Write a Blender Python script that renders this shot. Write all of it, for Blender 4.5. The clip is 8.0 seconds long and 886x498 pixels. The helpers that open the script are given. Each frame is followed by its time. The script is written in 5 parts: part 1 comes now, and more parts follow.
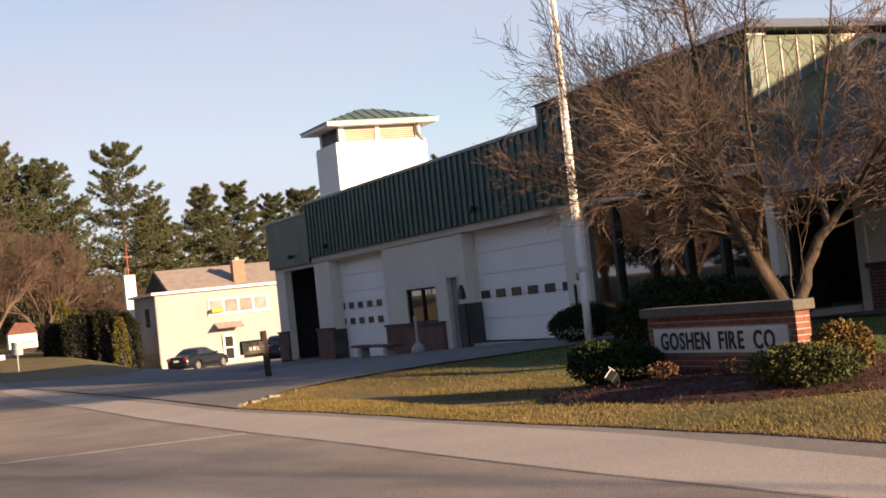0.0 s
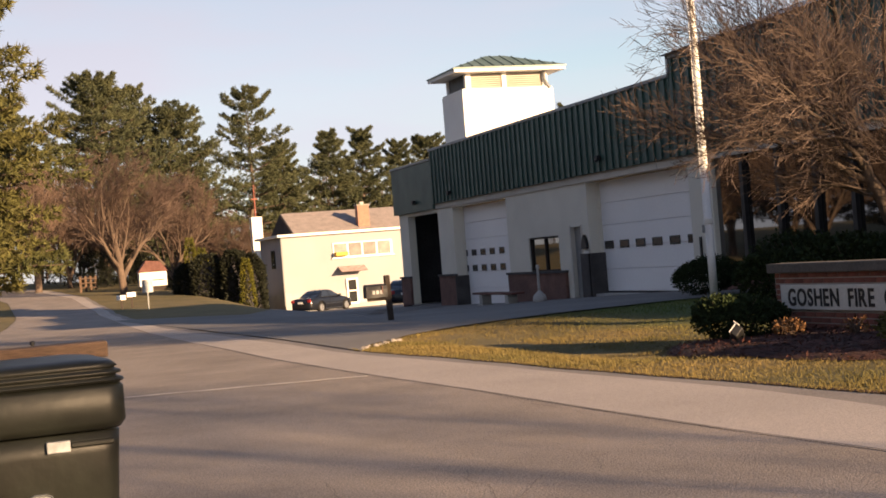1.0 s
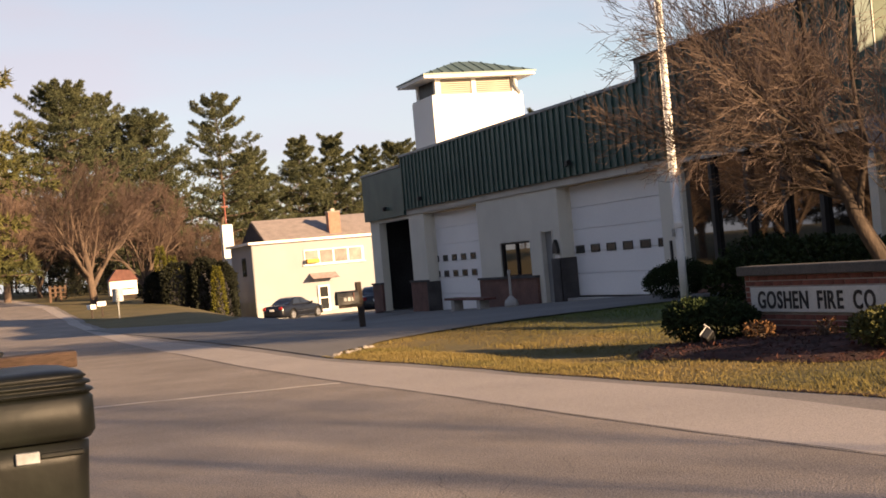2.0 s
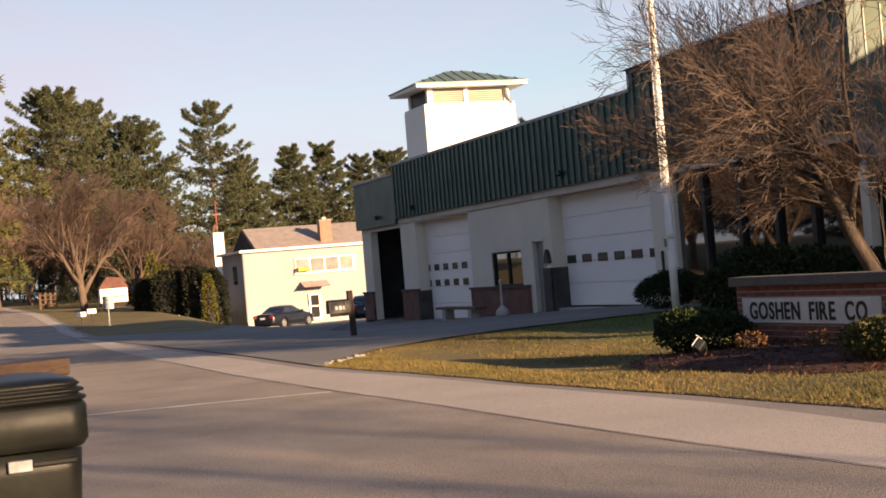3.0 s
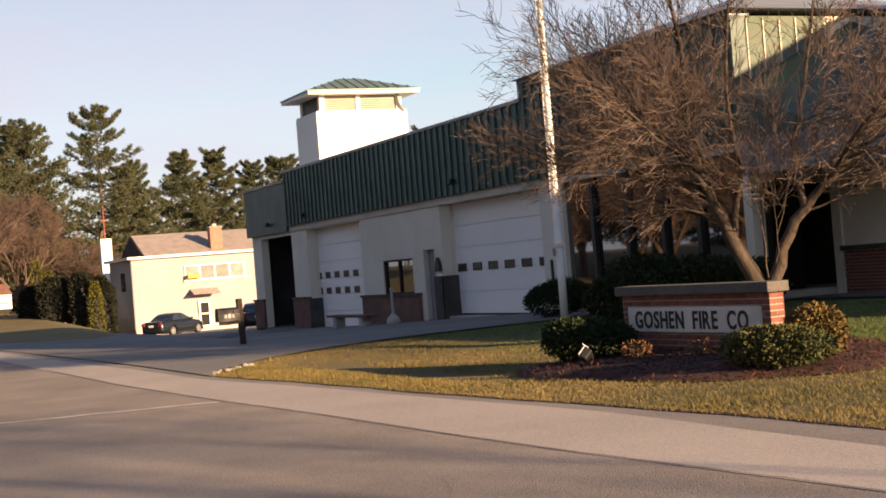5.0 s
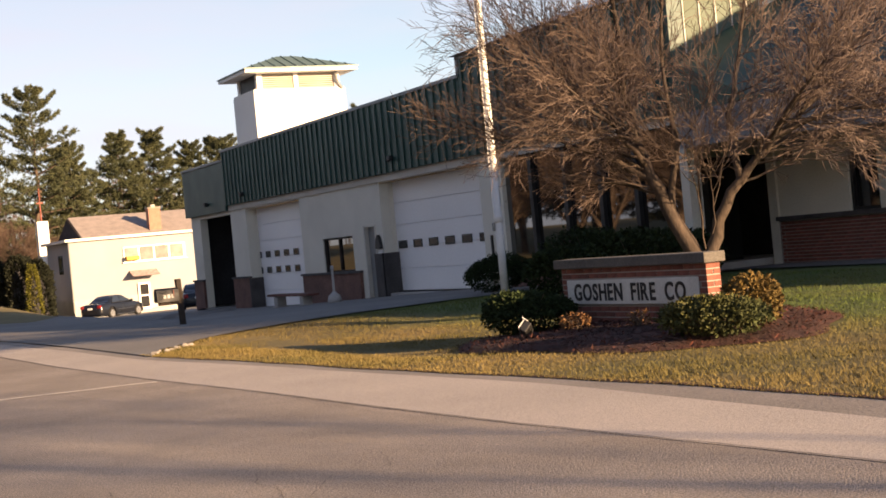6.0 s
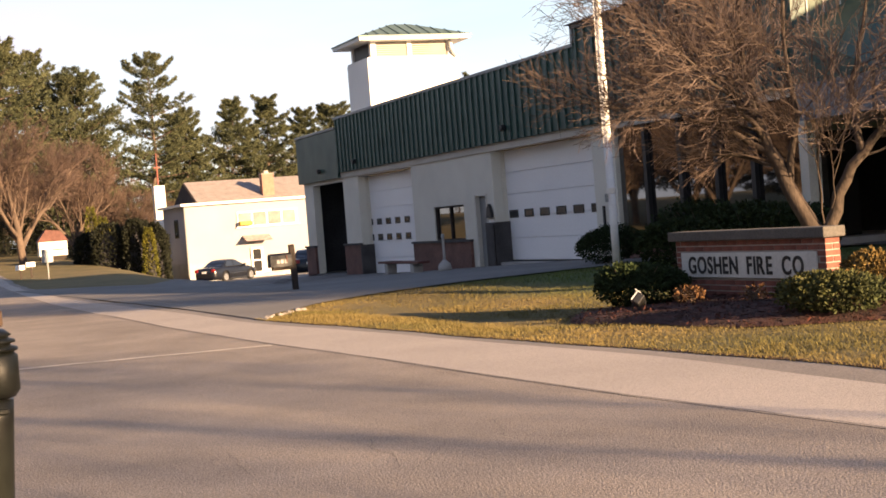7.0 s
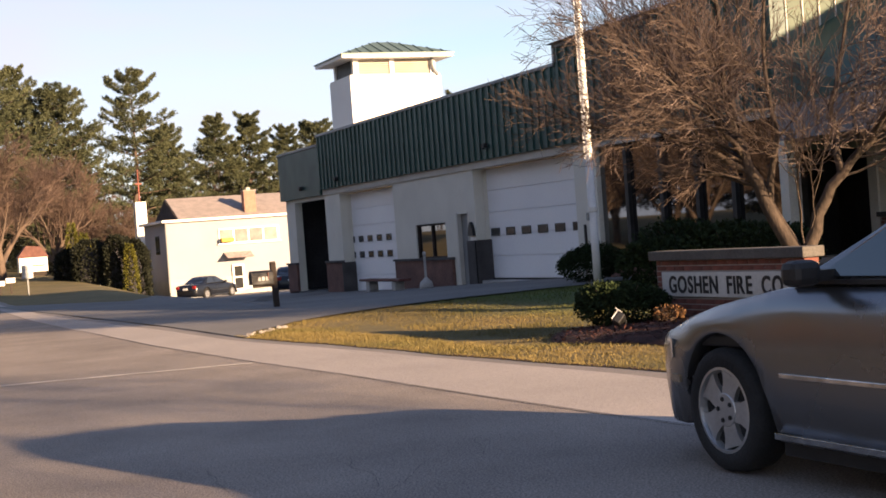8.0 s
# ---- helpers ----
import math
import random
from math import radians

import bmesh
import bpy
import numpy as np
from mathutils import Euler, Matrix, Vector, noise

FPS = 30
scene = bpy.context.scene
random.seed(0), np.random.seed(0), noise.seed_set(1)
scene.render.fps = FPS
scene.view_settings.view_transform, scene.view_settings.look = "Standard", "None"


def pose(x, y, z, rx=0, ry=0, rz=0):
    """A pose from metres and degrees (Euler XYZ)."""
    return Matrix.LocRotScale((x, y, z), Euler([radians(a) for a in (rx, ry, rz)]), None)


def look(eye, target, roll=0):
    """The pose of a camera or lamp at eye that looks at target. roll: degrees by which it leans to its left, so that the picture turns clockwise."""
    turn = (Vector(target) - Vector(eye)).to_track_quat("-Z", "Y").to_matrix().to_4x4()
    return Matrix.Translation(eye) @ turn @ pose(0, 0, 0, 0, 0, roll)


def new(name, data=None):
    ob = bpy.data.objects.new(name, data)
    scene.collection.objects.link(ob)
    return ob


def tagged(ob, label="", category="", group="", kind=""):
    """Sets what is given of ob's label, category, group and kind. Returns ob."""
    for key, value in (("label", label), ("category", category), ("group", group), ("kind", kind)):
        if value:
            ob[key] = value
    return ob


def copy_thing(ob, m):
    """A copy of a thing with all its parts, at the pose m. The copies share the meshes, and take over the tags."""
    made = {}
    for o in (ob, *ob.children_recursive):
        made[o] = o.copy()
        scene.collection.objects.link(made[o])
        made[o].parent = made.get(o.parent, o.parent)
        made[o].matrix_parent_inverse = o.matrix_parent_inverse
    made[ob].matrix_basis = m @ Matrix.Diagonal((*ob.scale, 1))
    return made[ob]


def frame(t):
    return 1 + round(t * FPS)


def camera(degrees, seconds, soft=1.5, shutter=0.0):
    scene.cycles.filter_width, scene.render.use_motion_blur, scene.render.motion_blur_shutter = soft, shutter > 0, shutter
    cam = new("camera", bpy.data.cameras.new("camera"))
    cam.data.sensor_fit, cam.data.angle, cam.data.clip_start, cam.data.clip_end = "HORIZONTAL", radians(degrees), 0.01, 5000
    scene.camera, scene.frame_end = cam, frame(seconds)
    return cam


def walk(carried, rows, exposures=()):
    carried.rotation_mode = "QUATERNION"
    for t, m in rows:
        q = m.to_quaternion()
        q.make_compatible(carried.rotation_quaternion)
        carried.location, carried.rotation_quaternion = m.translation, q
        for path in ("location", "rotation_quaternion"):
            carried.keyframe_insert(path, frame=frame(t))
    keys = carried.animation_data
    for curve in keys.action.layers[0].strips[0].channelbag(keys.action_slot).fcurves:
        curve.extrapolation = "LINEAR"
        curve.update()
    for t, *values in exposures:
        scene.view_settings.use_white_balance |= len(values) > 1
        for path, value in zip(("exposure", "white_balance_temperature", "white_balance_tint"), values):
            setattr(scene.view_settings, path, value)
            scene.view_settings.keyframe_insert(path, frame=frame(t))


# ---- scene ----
# ---- the camera and its way ----
cam = camera(35.5, 8.0, soft=1.7)
PATH = [   # seconds, turn, tilt and lean in degrees, and the holder's slight sway in metres
    (0.0, -23.95, 2.04, 5.96, 0.007, -0.002, 1.296), (0.2, -24.32, 1.35, 5.86, 0.004, -0.002, 1.298), (0.5, -21.49, 0.85, 4.95, -0.000, -0.003, 1.301),
    (0.7, -19.20, 1.25, 4.47, -0.004, 0.001, 1.299), (1.0, -18.88, 0.34, 4.48, -0.009, 0.007, 1.296), (1.5, -19.48, -0.25, 5.08, -0.002, 0.004, 1.297),
    (1.7, -19.71, 0.09, 5.16, -0.003, 0.003, 1.297), (2.8, -20.60, 0.79, 4.62, -0.010, 0.002, 1.300), (3.0, -20.44, 0.83, 4.72, -0.016, 0.018, 1.299),
    (3.5, -21.24, 1.06, 4.95, -0.004, 0.004, 1.299), (4.0, -24.03, 0.93, 3.98, 0.012, 0.001, 1.299), (4.5, -26.74, 1.13, 3.31, 0.012, -0.018, 1.293),
    (4.7, -24.63, 0.83, 4.19, 0.012, -0.014, 1.320), (5.8, -26.55, 0.21, 6.14, 0.038, -0.015, 1.299), (6.0, -27.33, -0.36, 5.41, 0.049, -0.008, 1.286),
    (6.3, -27.91, 0.15, 5.94, 0.039, -0.021, 1.291), (6.5, -28.56, 0.01, 4.69, 0.032, -0.030, 1.295), (6.8, -27.11, -1.26, 5.16, 0.018, -0.002, 1.291),
    (7.0, -22.79, -1.24, 4.50, 0.009, 0.016, 1.289), (7.2, -21.96, -0.69, 4.79, 0.013, 0.018, 1.296), (7.5, -21.92, -0.81, 4.42, 0.020, 0.022, 1.306),
    (8.0, -23.54, -0.57, 4.24, 0.010, -0.002, 1.297)]
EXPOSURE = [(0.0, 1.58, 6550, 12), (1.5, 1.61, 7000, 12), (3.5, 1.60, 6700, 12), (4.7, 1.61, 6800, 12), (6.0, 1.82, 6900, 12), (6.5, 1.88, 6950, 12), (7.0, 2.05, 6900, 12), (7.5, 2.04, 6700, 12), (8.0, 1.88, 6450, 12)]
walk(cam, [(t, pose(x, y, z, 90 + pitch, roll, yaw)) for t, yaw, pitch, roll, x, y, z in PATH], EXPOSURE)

# ---- sky and sun ----
SUN_TURN, SUN_HEIGHT = 27.0, 11.0      # degrees from -Y towards +X, and above the horizon
world = bpy.data.worlds.new("sky")
scene.world = world
world.use_nodes = True
wn, wl = world.node_tree.nodes, world.node_tree.links
sky = wn.new("ShaderNodeTexSky")
sky.sky_type = "NISHITA"
sky.sun_disc = False
sky.sun_elevation = radians(SUN_HEIGHT)
sky.sun_rotation = radians(180 - SUN_TURN)
sky.dust_density = 0.6
sky.ozone_density = 2.0
# thin high cloud that whitens the sky
sc = wn.new("ShaderNodeTexCoord")
sm = wn.new("ShaderNodeMapping")
sm.inputs["Scale"].default_value = (1.0, 1.6, 4.5)
cloud = wn.new("ShaderNodeTexNoise")
cloud.inputs["Scale"].default_value, cloud.inputs["Detail"].default_value = 2.2, 6
cr = wn.new("ShaderNodeMapRange")
cr.inputs["From Min"].default_value, cr.inputs["From Max"].default_value = 0.36, 0.60
cr.inputs["To Min"].default_value, cr.inputs["To Max"].default_value = 0.4, 1.0
cm = wn.new("ShaderNodeMix")
cm.data_type = "RGBA"
wl.new(sc.outputs["Generated"], sm.inputs["Vector"])
wl.new(sm.outputs["Vector"], cloud.inputs["Vector"])
wl.new(cloud.outputs["Fac"], cr.inputs["Value"])
wl.new(cr.outputs["Result"], cm.inputs["Factor"])
# the haze thins and darkens towards the zenith
sz = wn.new("ShaderNodeSeparateXYZ")
wl.new(sc.outputs["Generated"], sz.inputs["Vector"])
up = wn.new("ShaderNodeMapRange")
up.inputs["From Min"].default_value, up.inputs["From Max"].default_value = 0.12, 0.6
wl.new(sz.outputs["Z"], up.inputs["Value"])
haze = wn.new("ShaderNodeMix")
haze.data_type = "RGBA"
haze.inputs[6].default_value, haze.inputs[7].default_value = (3.6, 3.72, 4.4, 1), (0.75, 1.05, 1.95, 1)
wl.new(up.outputs["Result"], haze.inputs["Factor"])
wl.new(haze.outputs[2], cm.inputs[7])
wl.new(sky.outputs["Color"], cm.inputs[6])
back = wn["Background"]
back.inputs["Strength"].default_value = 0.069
wl.new(cm.outputs[2], back.inputs["Color"])

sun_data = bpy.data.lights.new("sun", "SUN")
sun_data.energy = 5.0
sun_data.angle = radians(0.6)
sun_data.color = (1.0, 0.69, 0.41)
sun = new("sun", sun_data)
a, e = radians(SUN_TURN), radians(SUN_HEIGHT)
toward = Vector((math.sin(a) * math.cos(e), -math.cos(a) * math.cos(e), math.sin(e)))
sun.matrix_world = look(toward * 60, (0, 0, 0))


# ---- materials ----
def material(name, color, rough=0.8, metal=0.0, color2=None, scale=6.0, fine=60.0, bump=0.15, mix=0.5, fine_mix=0.25,
             stretch=(1, 1, 1), spread=0.0, space="Object", spec=None):
    """A surface with two scales of variation in colour, roughness and relief."""
    m = bpy.data.materials.new(name)
    m.use_nodes = True
    nt = m.node_tree
    n, l = nt.nodes, nt.links
    p = n["Principled BSDF"]
    p.inputs["Metallic"].default_value = metal
    if spec is not None:
        p.inputs["Specular IOR Level"].default_value = spec
    tc = n.new("ShaderNodeTexCoord")
    mp = n.new("ShaderNodeMapping")
    mp.inputs["Scale"].default_value = stretch
    l.new(tc.outputs[space], mp.inputs["Vector"])
    big, small = n.new("ShaderNodeTexNoise"), n.new("ShaderNodeTexNoise")
    big.inputs["Scale"].default_value, small.inputs["Scale"].default_value = scale, fine
    big.inputs["Detail"].default_value, small.inputs["Detail"].default_value = 5, 4
    for t in (big, small):
        l.new(mp.outputs["Vector"], t.inputs["Vector"])
    c2 = color2 or tuple(c * 0.6 for c in color)
    mixer = n.new("ShaderNodeMix")
    mixer.data_type = "RGBA"
    ramp = n.new("ShaderNodeMapRange")
    ramp.inputs["From Min"].default_value, ramp.inputs["From Max"].default_value = 0.35, 0.7
    ramp.inputs["To Max"].default_value = mix * 2
    l.new(big.outputs["Fac"], ramp.inputs["Value"])
    l.new(ramp.outputs["Result"], mixer.inputs["Factor"])
    mixer.inputs[6].default_value, mixer.inputs[7].default_value = (*color, 1), (*c2, 1)
    hsv = n.new("ShaderNodeHueSaturation")
    vr = n.new("ShaderNodeMapRange")
    vr.inputs["From Min"].default_value, vr.inputs["From Max"].default_value = 0.3, 0.7
    vr.inputs["To Min"].default_value, vr.inputs["To Max"].default_value = 1 - fine_mix, 1 + fine_mix
    l.new(small.outputs["Fac"], vr.inputs["Value"])
    last = vr.outputs["Result"]
    if spread:
        info, geo = n.new("ShaderNodeObjectInfo"), n.new("ShaderNodeNewGeometry")
        add = n.new("ShaderNodeMath")
        add.operation = "ADD"
        l.new(info.outputs["Random"], add.inputs[0])
        l.new(geo.outputs["Random Per Island"], add.inputs[1])
        fr = n.new("ShaderNodeMath")
        fr.operation = "FRACT"
        l.new(add.outputs[0], fr.inputs[0])
        rr = n.new("ShaderNodeMapRange")
        rr.inputs["To Min"].default_value, rr.inputs["To Max"].default_value = 1 - spread, 1 + spread
        l.new(fr.outputs[0], rr.inputs["Value"])
        mu = n.new("ShaderNodeMath")
        mu.operation = "MULTIPLY"
        l.new(last, mu.inputs[0])
        l.new(rr.outputs["Result"], mu.inputs[1])
        last = mu.outputs[0]
    l.new(last, hsv.inputs["Value"])
    l.new(mixer.outputs[2], hsv.inputs["Color"])
    l.new(hsv.outputs["Color"], p.inputs["Base Color"])
    ro = n.new("ShaderNodeMapRange")
    ro.inputs["To Min"].default_value, ro.inputs["To Max"].default_value = max(0.02, rough - 0.12), min(1, rough + 0.12)
    l.new(big.outputs["Fac"], ro.inputs["Value"])
    l.new(ro.outputs["Result"], p.inputs["Roughness"])
    if bump:
        b = n.new("ShaderNodeBump")
        b.inputs["Strength"].default_value = bump
        b.inputs["Distance"].default_value = 0.02
        l.new(small.outputs["Fac"], b.inputs["Height"])
        l.new(b.outputs["Normal"], p.inputs["Normal"])
    return m


ASPHALT = material("asphalt", (0.294, 0.247, 0.206), 0.88, 0, (0.200, 0.169, 0.144), 0.7, 85, 0.5, 0.5, 0.62)
SHOULDER = material("pale_concrete", (0.427, 0.370, 0.319), 0.88, 0, (0.354, 0.309, 0.269), 0.5, 95, 0.3, 0.5, 0.36)
DRIVE = material("driveway_asphalt", (0.175, 0.165, 0.153), 0.9, 0, (0.132, 0.125, 0.117), 0.3, 40, 0.4, 0.5, 0.2)
GUTTER = material("worn_gutter", (0.259, 0.226, 0.196), 0.9, 0, (0.185, 0.163, 0.144), 0.6, 45, 0.4, 0.5, 0.25)
JOINT = material("worn_road_joint", (0.19, 0.165, 0.145), 0.9, 0, (0.11, 0.098, 0.09), 2.5, 30, 0.2)
SEAM = material("dark_joint", (0.11, 0.098, 0.09), 0.9, 0, None, 3, 30, 0.2)
CRACKLINE = material("pale_sealed_crack", (0.729, 0.648, 0.547), 0.9, 0, None, 3, 30, 0.2)
GRASS = material("winter_grass", (0.147, 0.106, 0.031), 0.95, 0, (0.085, 0.073, 0.018), 0.45, 14, 0.8, 0.5, 0.4)
def green_inland(m, green):
    """The lawn is dry beside the road and greener towards the station."""
    n, l = m.node_tree.nodes, m.node_tree.links
    hue = [k for k in n if k.bl_idname == "ShaderNodeHueSaturation"][0]
    old = hue.inputs["Color"].links[0].from_socket
    geo, xyz = n.new("ShaderNodeNewGeometry"), n.new("ShaderNodeSeparateXYZ")
    l.new(geo.outputs["Position"], xyz.inputs["Vector"])
    a, b, c, d = n.new("ShaderNodeMapRange"), n.new("ShaderNodeMapRange"), n.new("ShaderNodeMath"), n.new("ShaderNodeTexNoise")
    a.inputs["From Min"].default_value, a.inputs["From Max"].default_value, a.inputs["To Max"].default_value = 9.2, 11.2, 0.75
    b.inputs["From Min"].default_value, b.inputs["From Max"].default_value = 30, 24
    d.inputs["Scale"].default_value = 0.8
    l.new(xyz.outputs["X"], a.inputs["Value"]), l.new(xyz.outputs["Y"], b.inputs["Value"])
    l.new(geo.outputs["Position"], d.inputs["Vector"])
    e, f = n.new("ShaderNodeMath"), n.new("ShaderNodeMath")
    c.operation = f.operation = "MULTIPLY"
    e.operation = "ADD"
    l.new(d.outputs["Fac"], e.inputs[0])
    e.inputs[1].default_value = 0.5
    l.new(a.outputs["Result"], c.inputs[0]), l.new(b.outputs["Result"], c.inputs[1])
    l.new(c.outputs[0], f.inputs[0]), l.new(e.outputs[0], f.inputs[1])
    mx = n.new("ShaderNodeMix")
    mx.data_type = "RGBA"
    l.new(f.outputs[0], mx.inputs["Factor"])
    l.new(old, mx.inputs[6])
    mx.inputs[7].default_value = (*green, 1)
    l.new(mx.outputs[2], hue.inputs["Color"])


BLADE = material("grass_blades", (0.195, 0.141, 0.044), 0.9, 0, (0.105, 0.091, 0.024), 0.45, 9, 0, 0.5, 0.3, spread=0.22)
green_inland(GRASS, (0.045, 0.085, 0.012))
green_inland(BLADE, (0.07, 0.12, 0.018))
MULCH = material("bark_mulch", (0.07, 0.022, 0.014), 0.95, 0, (0.03, 0.011, 0.008), 3, 40, 1.0, 0.5, 0.5)
CHIP = material("bark_chip", (0.11, 0.032, 0.02), 0.9, 0, (0.045, 0.015, 0.01), 3, 40, 0.3, 0.5, 0.4, spread=0.5)
STUCCO = material("cream_block_wall", (0.707, 0.667, 0.570), 0.85, 0, (0.616, 0.581, 0.496), 0.8, 30, 0.3, 0.4, 0.06)
LOUVRE = material("tan_louvre_paint", (0.435, 0.392, 0.333), 0.75, 0, (0.362, 0.326, 0.279), 1, 25, 0.1, 0.4, 0.06)
FASCIA_GREY = material("blue_grey_fascia", (0.20, 0.22, 0.24), 0.7, 0, None, 1, 20, 0.05, 0.3, 0.06)
TOWER_WHITE = material("white_siding", (0.78, 0.76, 0.72), 0.7, 0, (0.72, 0.70, 0.66), 0.6, 25, 0.1, 0.4, 0.04)
GREEN = material("green_ribbed_metal", (0.026, 0.074, 0.061), 0.5, 0.0, (0.018, 0.054, 0.046), 0.8, 20, 0.05, 0.5, 0.1)
GREEN_ROOF = material("weathered_green_metal", (0.11, 0.155, 0.135), 0.45, 0.1, (0.075, 0.115, 0.10), 1.2, 20, 0.05, 0.5, 0.12)
TRIM = material("grey_trim_metal", (0.26, 0.27, 0.27), 0.5, 0.2, None, 1, 20, 0.05, 0.3, 0.1)
BAND = material("beige_band", (0.572, 0.533, 0.462), 0.8, 0, None, 1, 20, 0.05, 0.2, 0.06)
DOOR_WHITE = material("white_door_paint", (0.861, 0.851, 0.840), 0.5, 0, (0.798, 0.788, 0.788), 0.5, 18, 0.04, 0.4, 0.03)
BRICK = material("red_brick", (0.22, 0.075, 0.052), 0.9, 0, (0.14, 0.052, 0.04), 5, 60, 0.5, 0.5, 0.2, spread=0.22)
MORTAR = material("mortar", (0.36, 0.32, 0.28), 0.95, 0, None, 6, 80, 0.4, 0.3, 0.15)
BRICK_FAR = material("brown_brick_base", (0.17, 0.085, 0.065), 0.9, 0, (0.11, 0.06, 0.05), 2, 25, 0.4, 0.5, 0.3)
DARK_CAP = material("dark_stone_cap", (0.075, 0.068, 0.066), 0.85, 0, None, 2, 30, 0.2)
STONE = material("cast_stone", (0.289, 0.259, 0.225), 0.9, 0, (0.221, 0.200, 0.174), 3, 40, 0.4, 0.4, 0.15)
CAP = material("grey_cast_stone", (0.112, 0.101, 0.089), 0.9, 0, (0.079, 0.072, 0.065), 3, 40, 0.4, 0.4, 0.22)
PLATE = material("sign_face", (0.62, 0.60, 0.55), 0.7, 0, (0.52, 0.50, 0.45), 2, 30, 0.1, 0.5, 0.08)
BLACK = material("black_paint", (0.014, 0.014, 0.015), 0.55, 0, None, 4, 40, 0.05)
# near-black colour that stands for shade inside rooms and hedges
SHADE_DARK = material("shade_dark_inside", (0.038, 0.036, 0.040), 0.9, 0, None, 1, 10, 0)
BARK = material("grey_brown_bark", (0.120, 0.084, 0.061), 0.95, 0, (0.068, 0.048, 0.037), 3, 30, 0.8, 0.5, 0.35, (1, 1, 0.35))
TWIG = material("russet_twigs", (0.109, 0.070, 0.052), 0.95, 0, (0.069, 0.047, 0.037), 1.2, 20, 0.2, 0.5, 0.25)
SHINGLE = material("pinkish_grey_shingles", (0.288, 0.240, 0.216), 0.95, 0, (0.216, 0.184, 0.168), 2, 30, 0.4, 0.5, 0.2)
DARK_BARK = material("dark_furrowed_bark", (0.068, 0.048, 0.035), 0.95, 0, (0.026, 0.019, 0.015), 3, 30, 0.8, 0.5, 0.35, (1, 1, 0.35))
FINE_TWIG = material("reddish_fine_twigs", (0.155, 0.112, 0.092), 0.95, 0, (0.075, 0.054, 0.046), 1.2, 20, 0.2, 0.5, 0.35)
HOUSE_BLIND = material("drawn_window_blind", (0.185, 0.178, 0.169), 0.6, 0, None, 2, 9, 0, 0.4, 0.1)
HOUSE_CREAM = material("cream_siding", (0.291, 0.296, 0.312), 0.75, 0, (0.269, 0.270, 0.284), 0.5, 20, 0.1, 0.4, 0.05)
WHITE = material("white_paint", (0.80, 0.78, 0.74), 0.55, 0, None, 3, 30, 0.05, 0.15, 0.05)
WOOD = material("weathered_board", (0.12, 0.072, 0.045), 0.85, 0, (0.08, 0.05, 0.033), 3, 30, 0.3, 0.5, 0.25, (1, 6, 6))
DARK_WOOD = material("dark_wood", (0.035, 0.024, 0.018), 0.85, 0, None, 3, 30, 0.3, 0.5, 0.25)
BENCH_RED = material("red_brown_paint", (0.12, 0.04, 0.03), 0.7, 0, None, 3, 30, 0.2)
CONCRETE = material("concrete", (0.42, 0.40, 0.37), 0.9, 0, (0.33, 0.31, 0.29), 1.5, 30, 0.3, 0.5, 0.12)
BIN = material("dark_bin_plastic", (0.014, 0.016, 0.013), 0.42, 0, (0.009, 0.009, 0.008), 3, 14, 0.10, 0.5, 0.2, spec=0.24)
RUBBER = material("tyre_rubber", (0.016, 0.016, 0.016), 0.85, 0, None, 6, 60, 0.3)
ALLOY = material("alloy_wheel", (0.52, 0.52, 0.52), 0.35, 0.75, None, 4, 40, 0.05, 0.2, 0.08)
SILVER = material("silver_car_paint", (0.240, 0.236, 0.238), 0.27, 0.85, (0.216, 0.212, 0.213), 2, 300, 0.01, 0.3, 0.05)
NAVY = material("black_car_paint", (0.012, 0.014, 0.020), 0.22, 0.1, None, 2, 60, 0.01, 0.3, 0.1)
CHROME = material("chrome", (0.65, 0.65, 0.65), 0.15, 1.0, None, 3, 20, 0)
YELLOW = material("yellow_plastic", (0.62, 0.36, 0.04), 0.6, 0, None, 3, 20, 0.05)
PINK_WHITE = material("faded_awning", (0.46, 0.34, 0.31), 0.8, 0, None, 4, 20, 0.1)
RUST_RED = material("rust_red_paint", (0.27, 0.085, 0.06), 0.7, 0, None, 4, 20, 0.1)
HEADLAMP = material("smoked_lamp_cover", (0.352, 0.363, 0.352), 0.1, 0.3, None, 4, 40, 0.02)
AMBER = material("amber_lens", (0.30, 0.24, 0.17), 0.2, 0, None, 4, 40, 0.02)
RED_LENS = material("red_lens", (0.35, 0.02, 0.02), 0.2, 0, None, 4, 40, 0.02)
ROAD_SIGN = material("grey_sign_back", (0.34, 0.36, 0.38), 0.55, 0.3, None, 4, 30, 0.05)


def leaf_material(name, c1, c2, spread=0.4):
    m = material(name, c1, 0.75, 0, c2, 0.6, 6, 0, 0.5, 0.25, spread=spread)
    m.node_tree.nodes["Principled BSDF"].inputs["Specular IOR Level"].default_value = 0.25
    return m


PINE = leaf_material("pine_needles", (0.089, 0.095, 0.047), (0.043, 0.053, 0.029))
SPRUCE = leaf_material("spruce_needles", (0.085, 0.08, 0.025), (0.04, 0.048, 0.017))
YEW = leaf_material("yew_leaves", (0.027, 0.039, 0.015), (0.015, 0.024, 0.010))
HOLLY = leaf_material("evergreen_shrub_leaves", (0.07, 0.068, 0.018), (0.026, 0.036, 0.012))
BRONZE = leaf_material("bronze_shrub_leaves", (0.14, 0.085, 0.022), (0.06, 0.05, 0.016))
RUSSET = leaf_material("russet_shrub_leaves", (0.15, 0.075, 0.03), (0.08, 0.042, 0.018))
YEW.node_tree.nodes["Principled BSDF"].inputs["Specular IOR Level"].default_value = 0.08
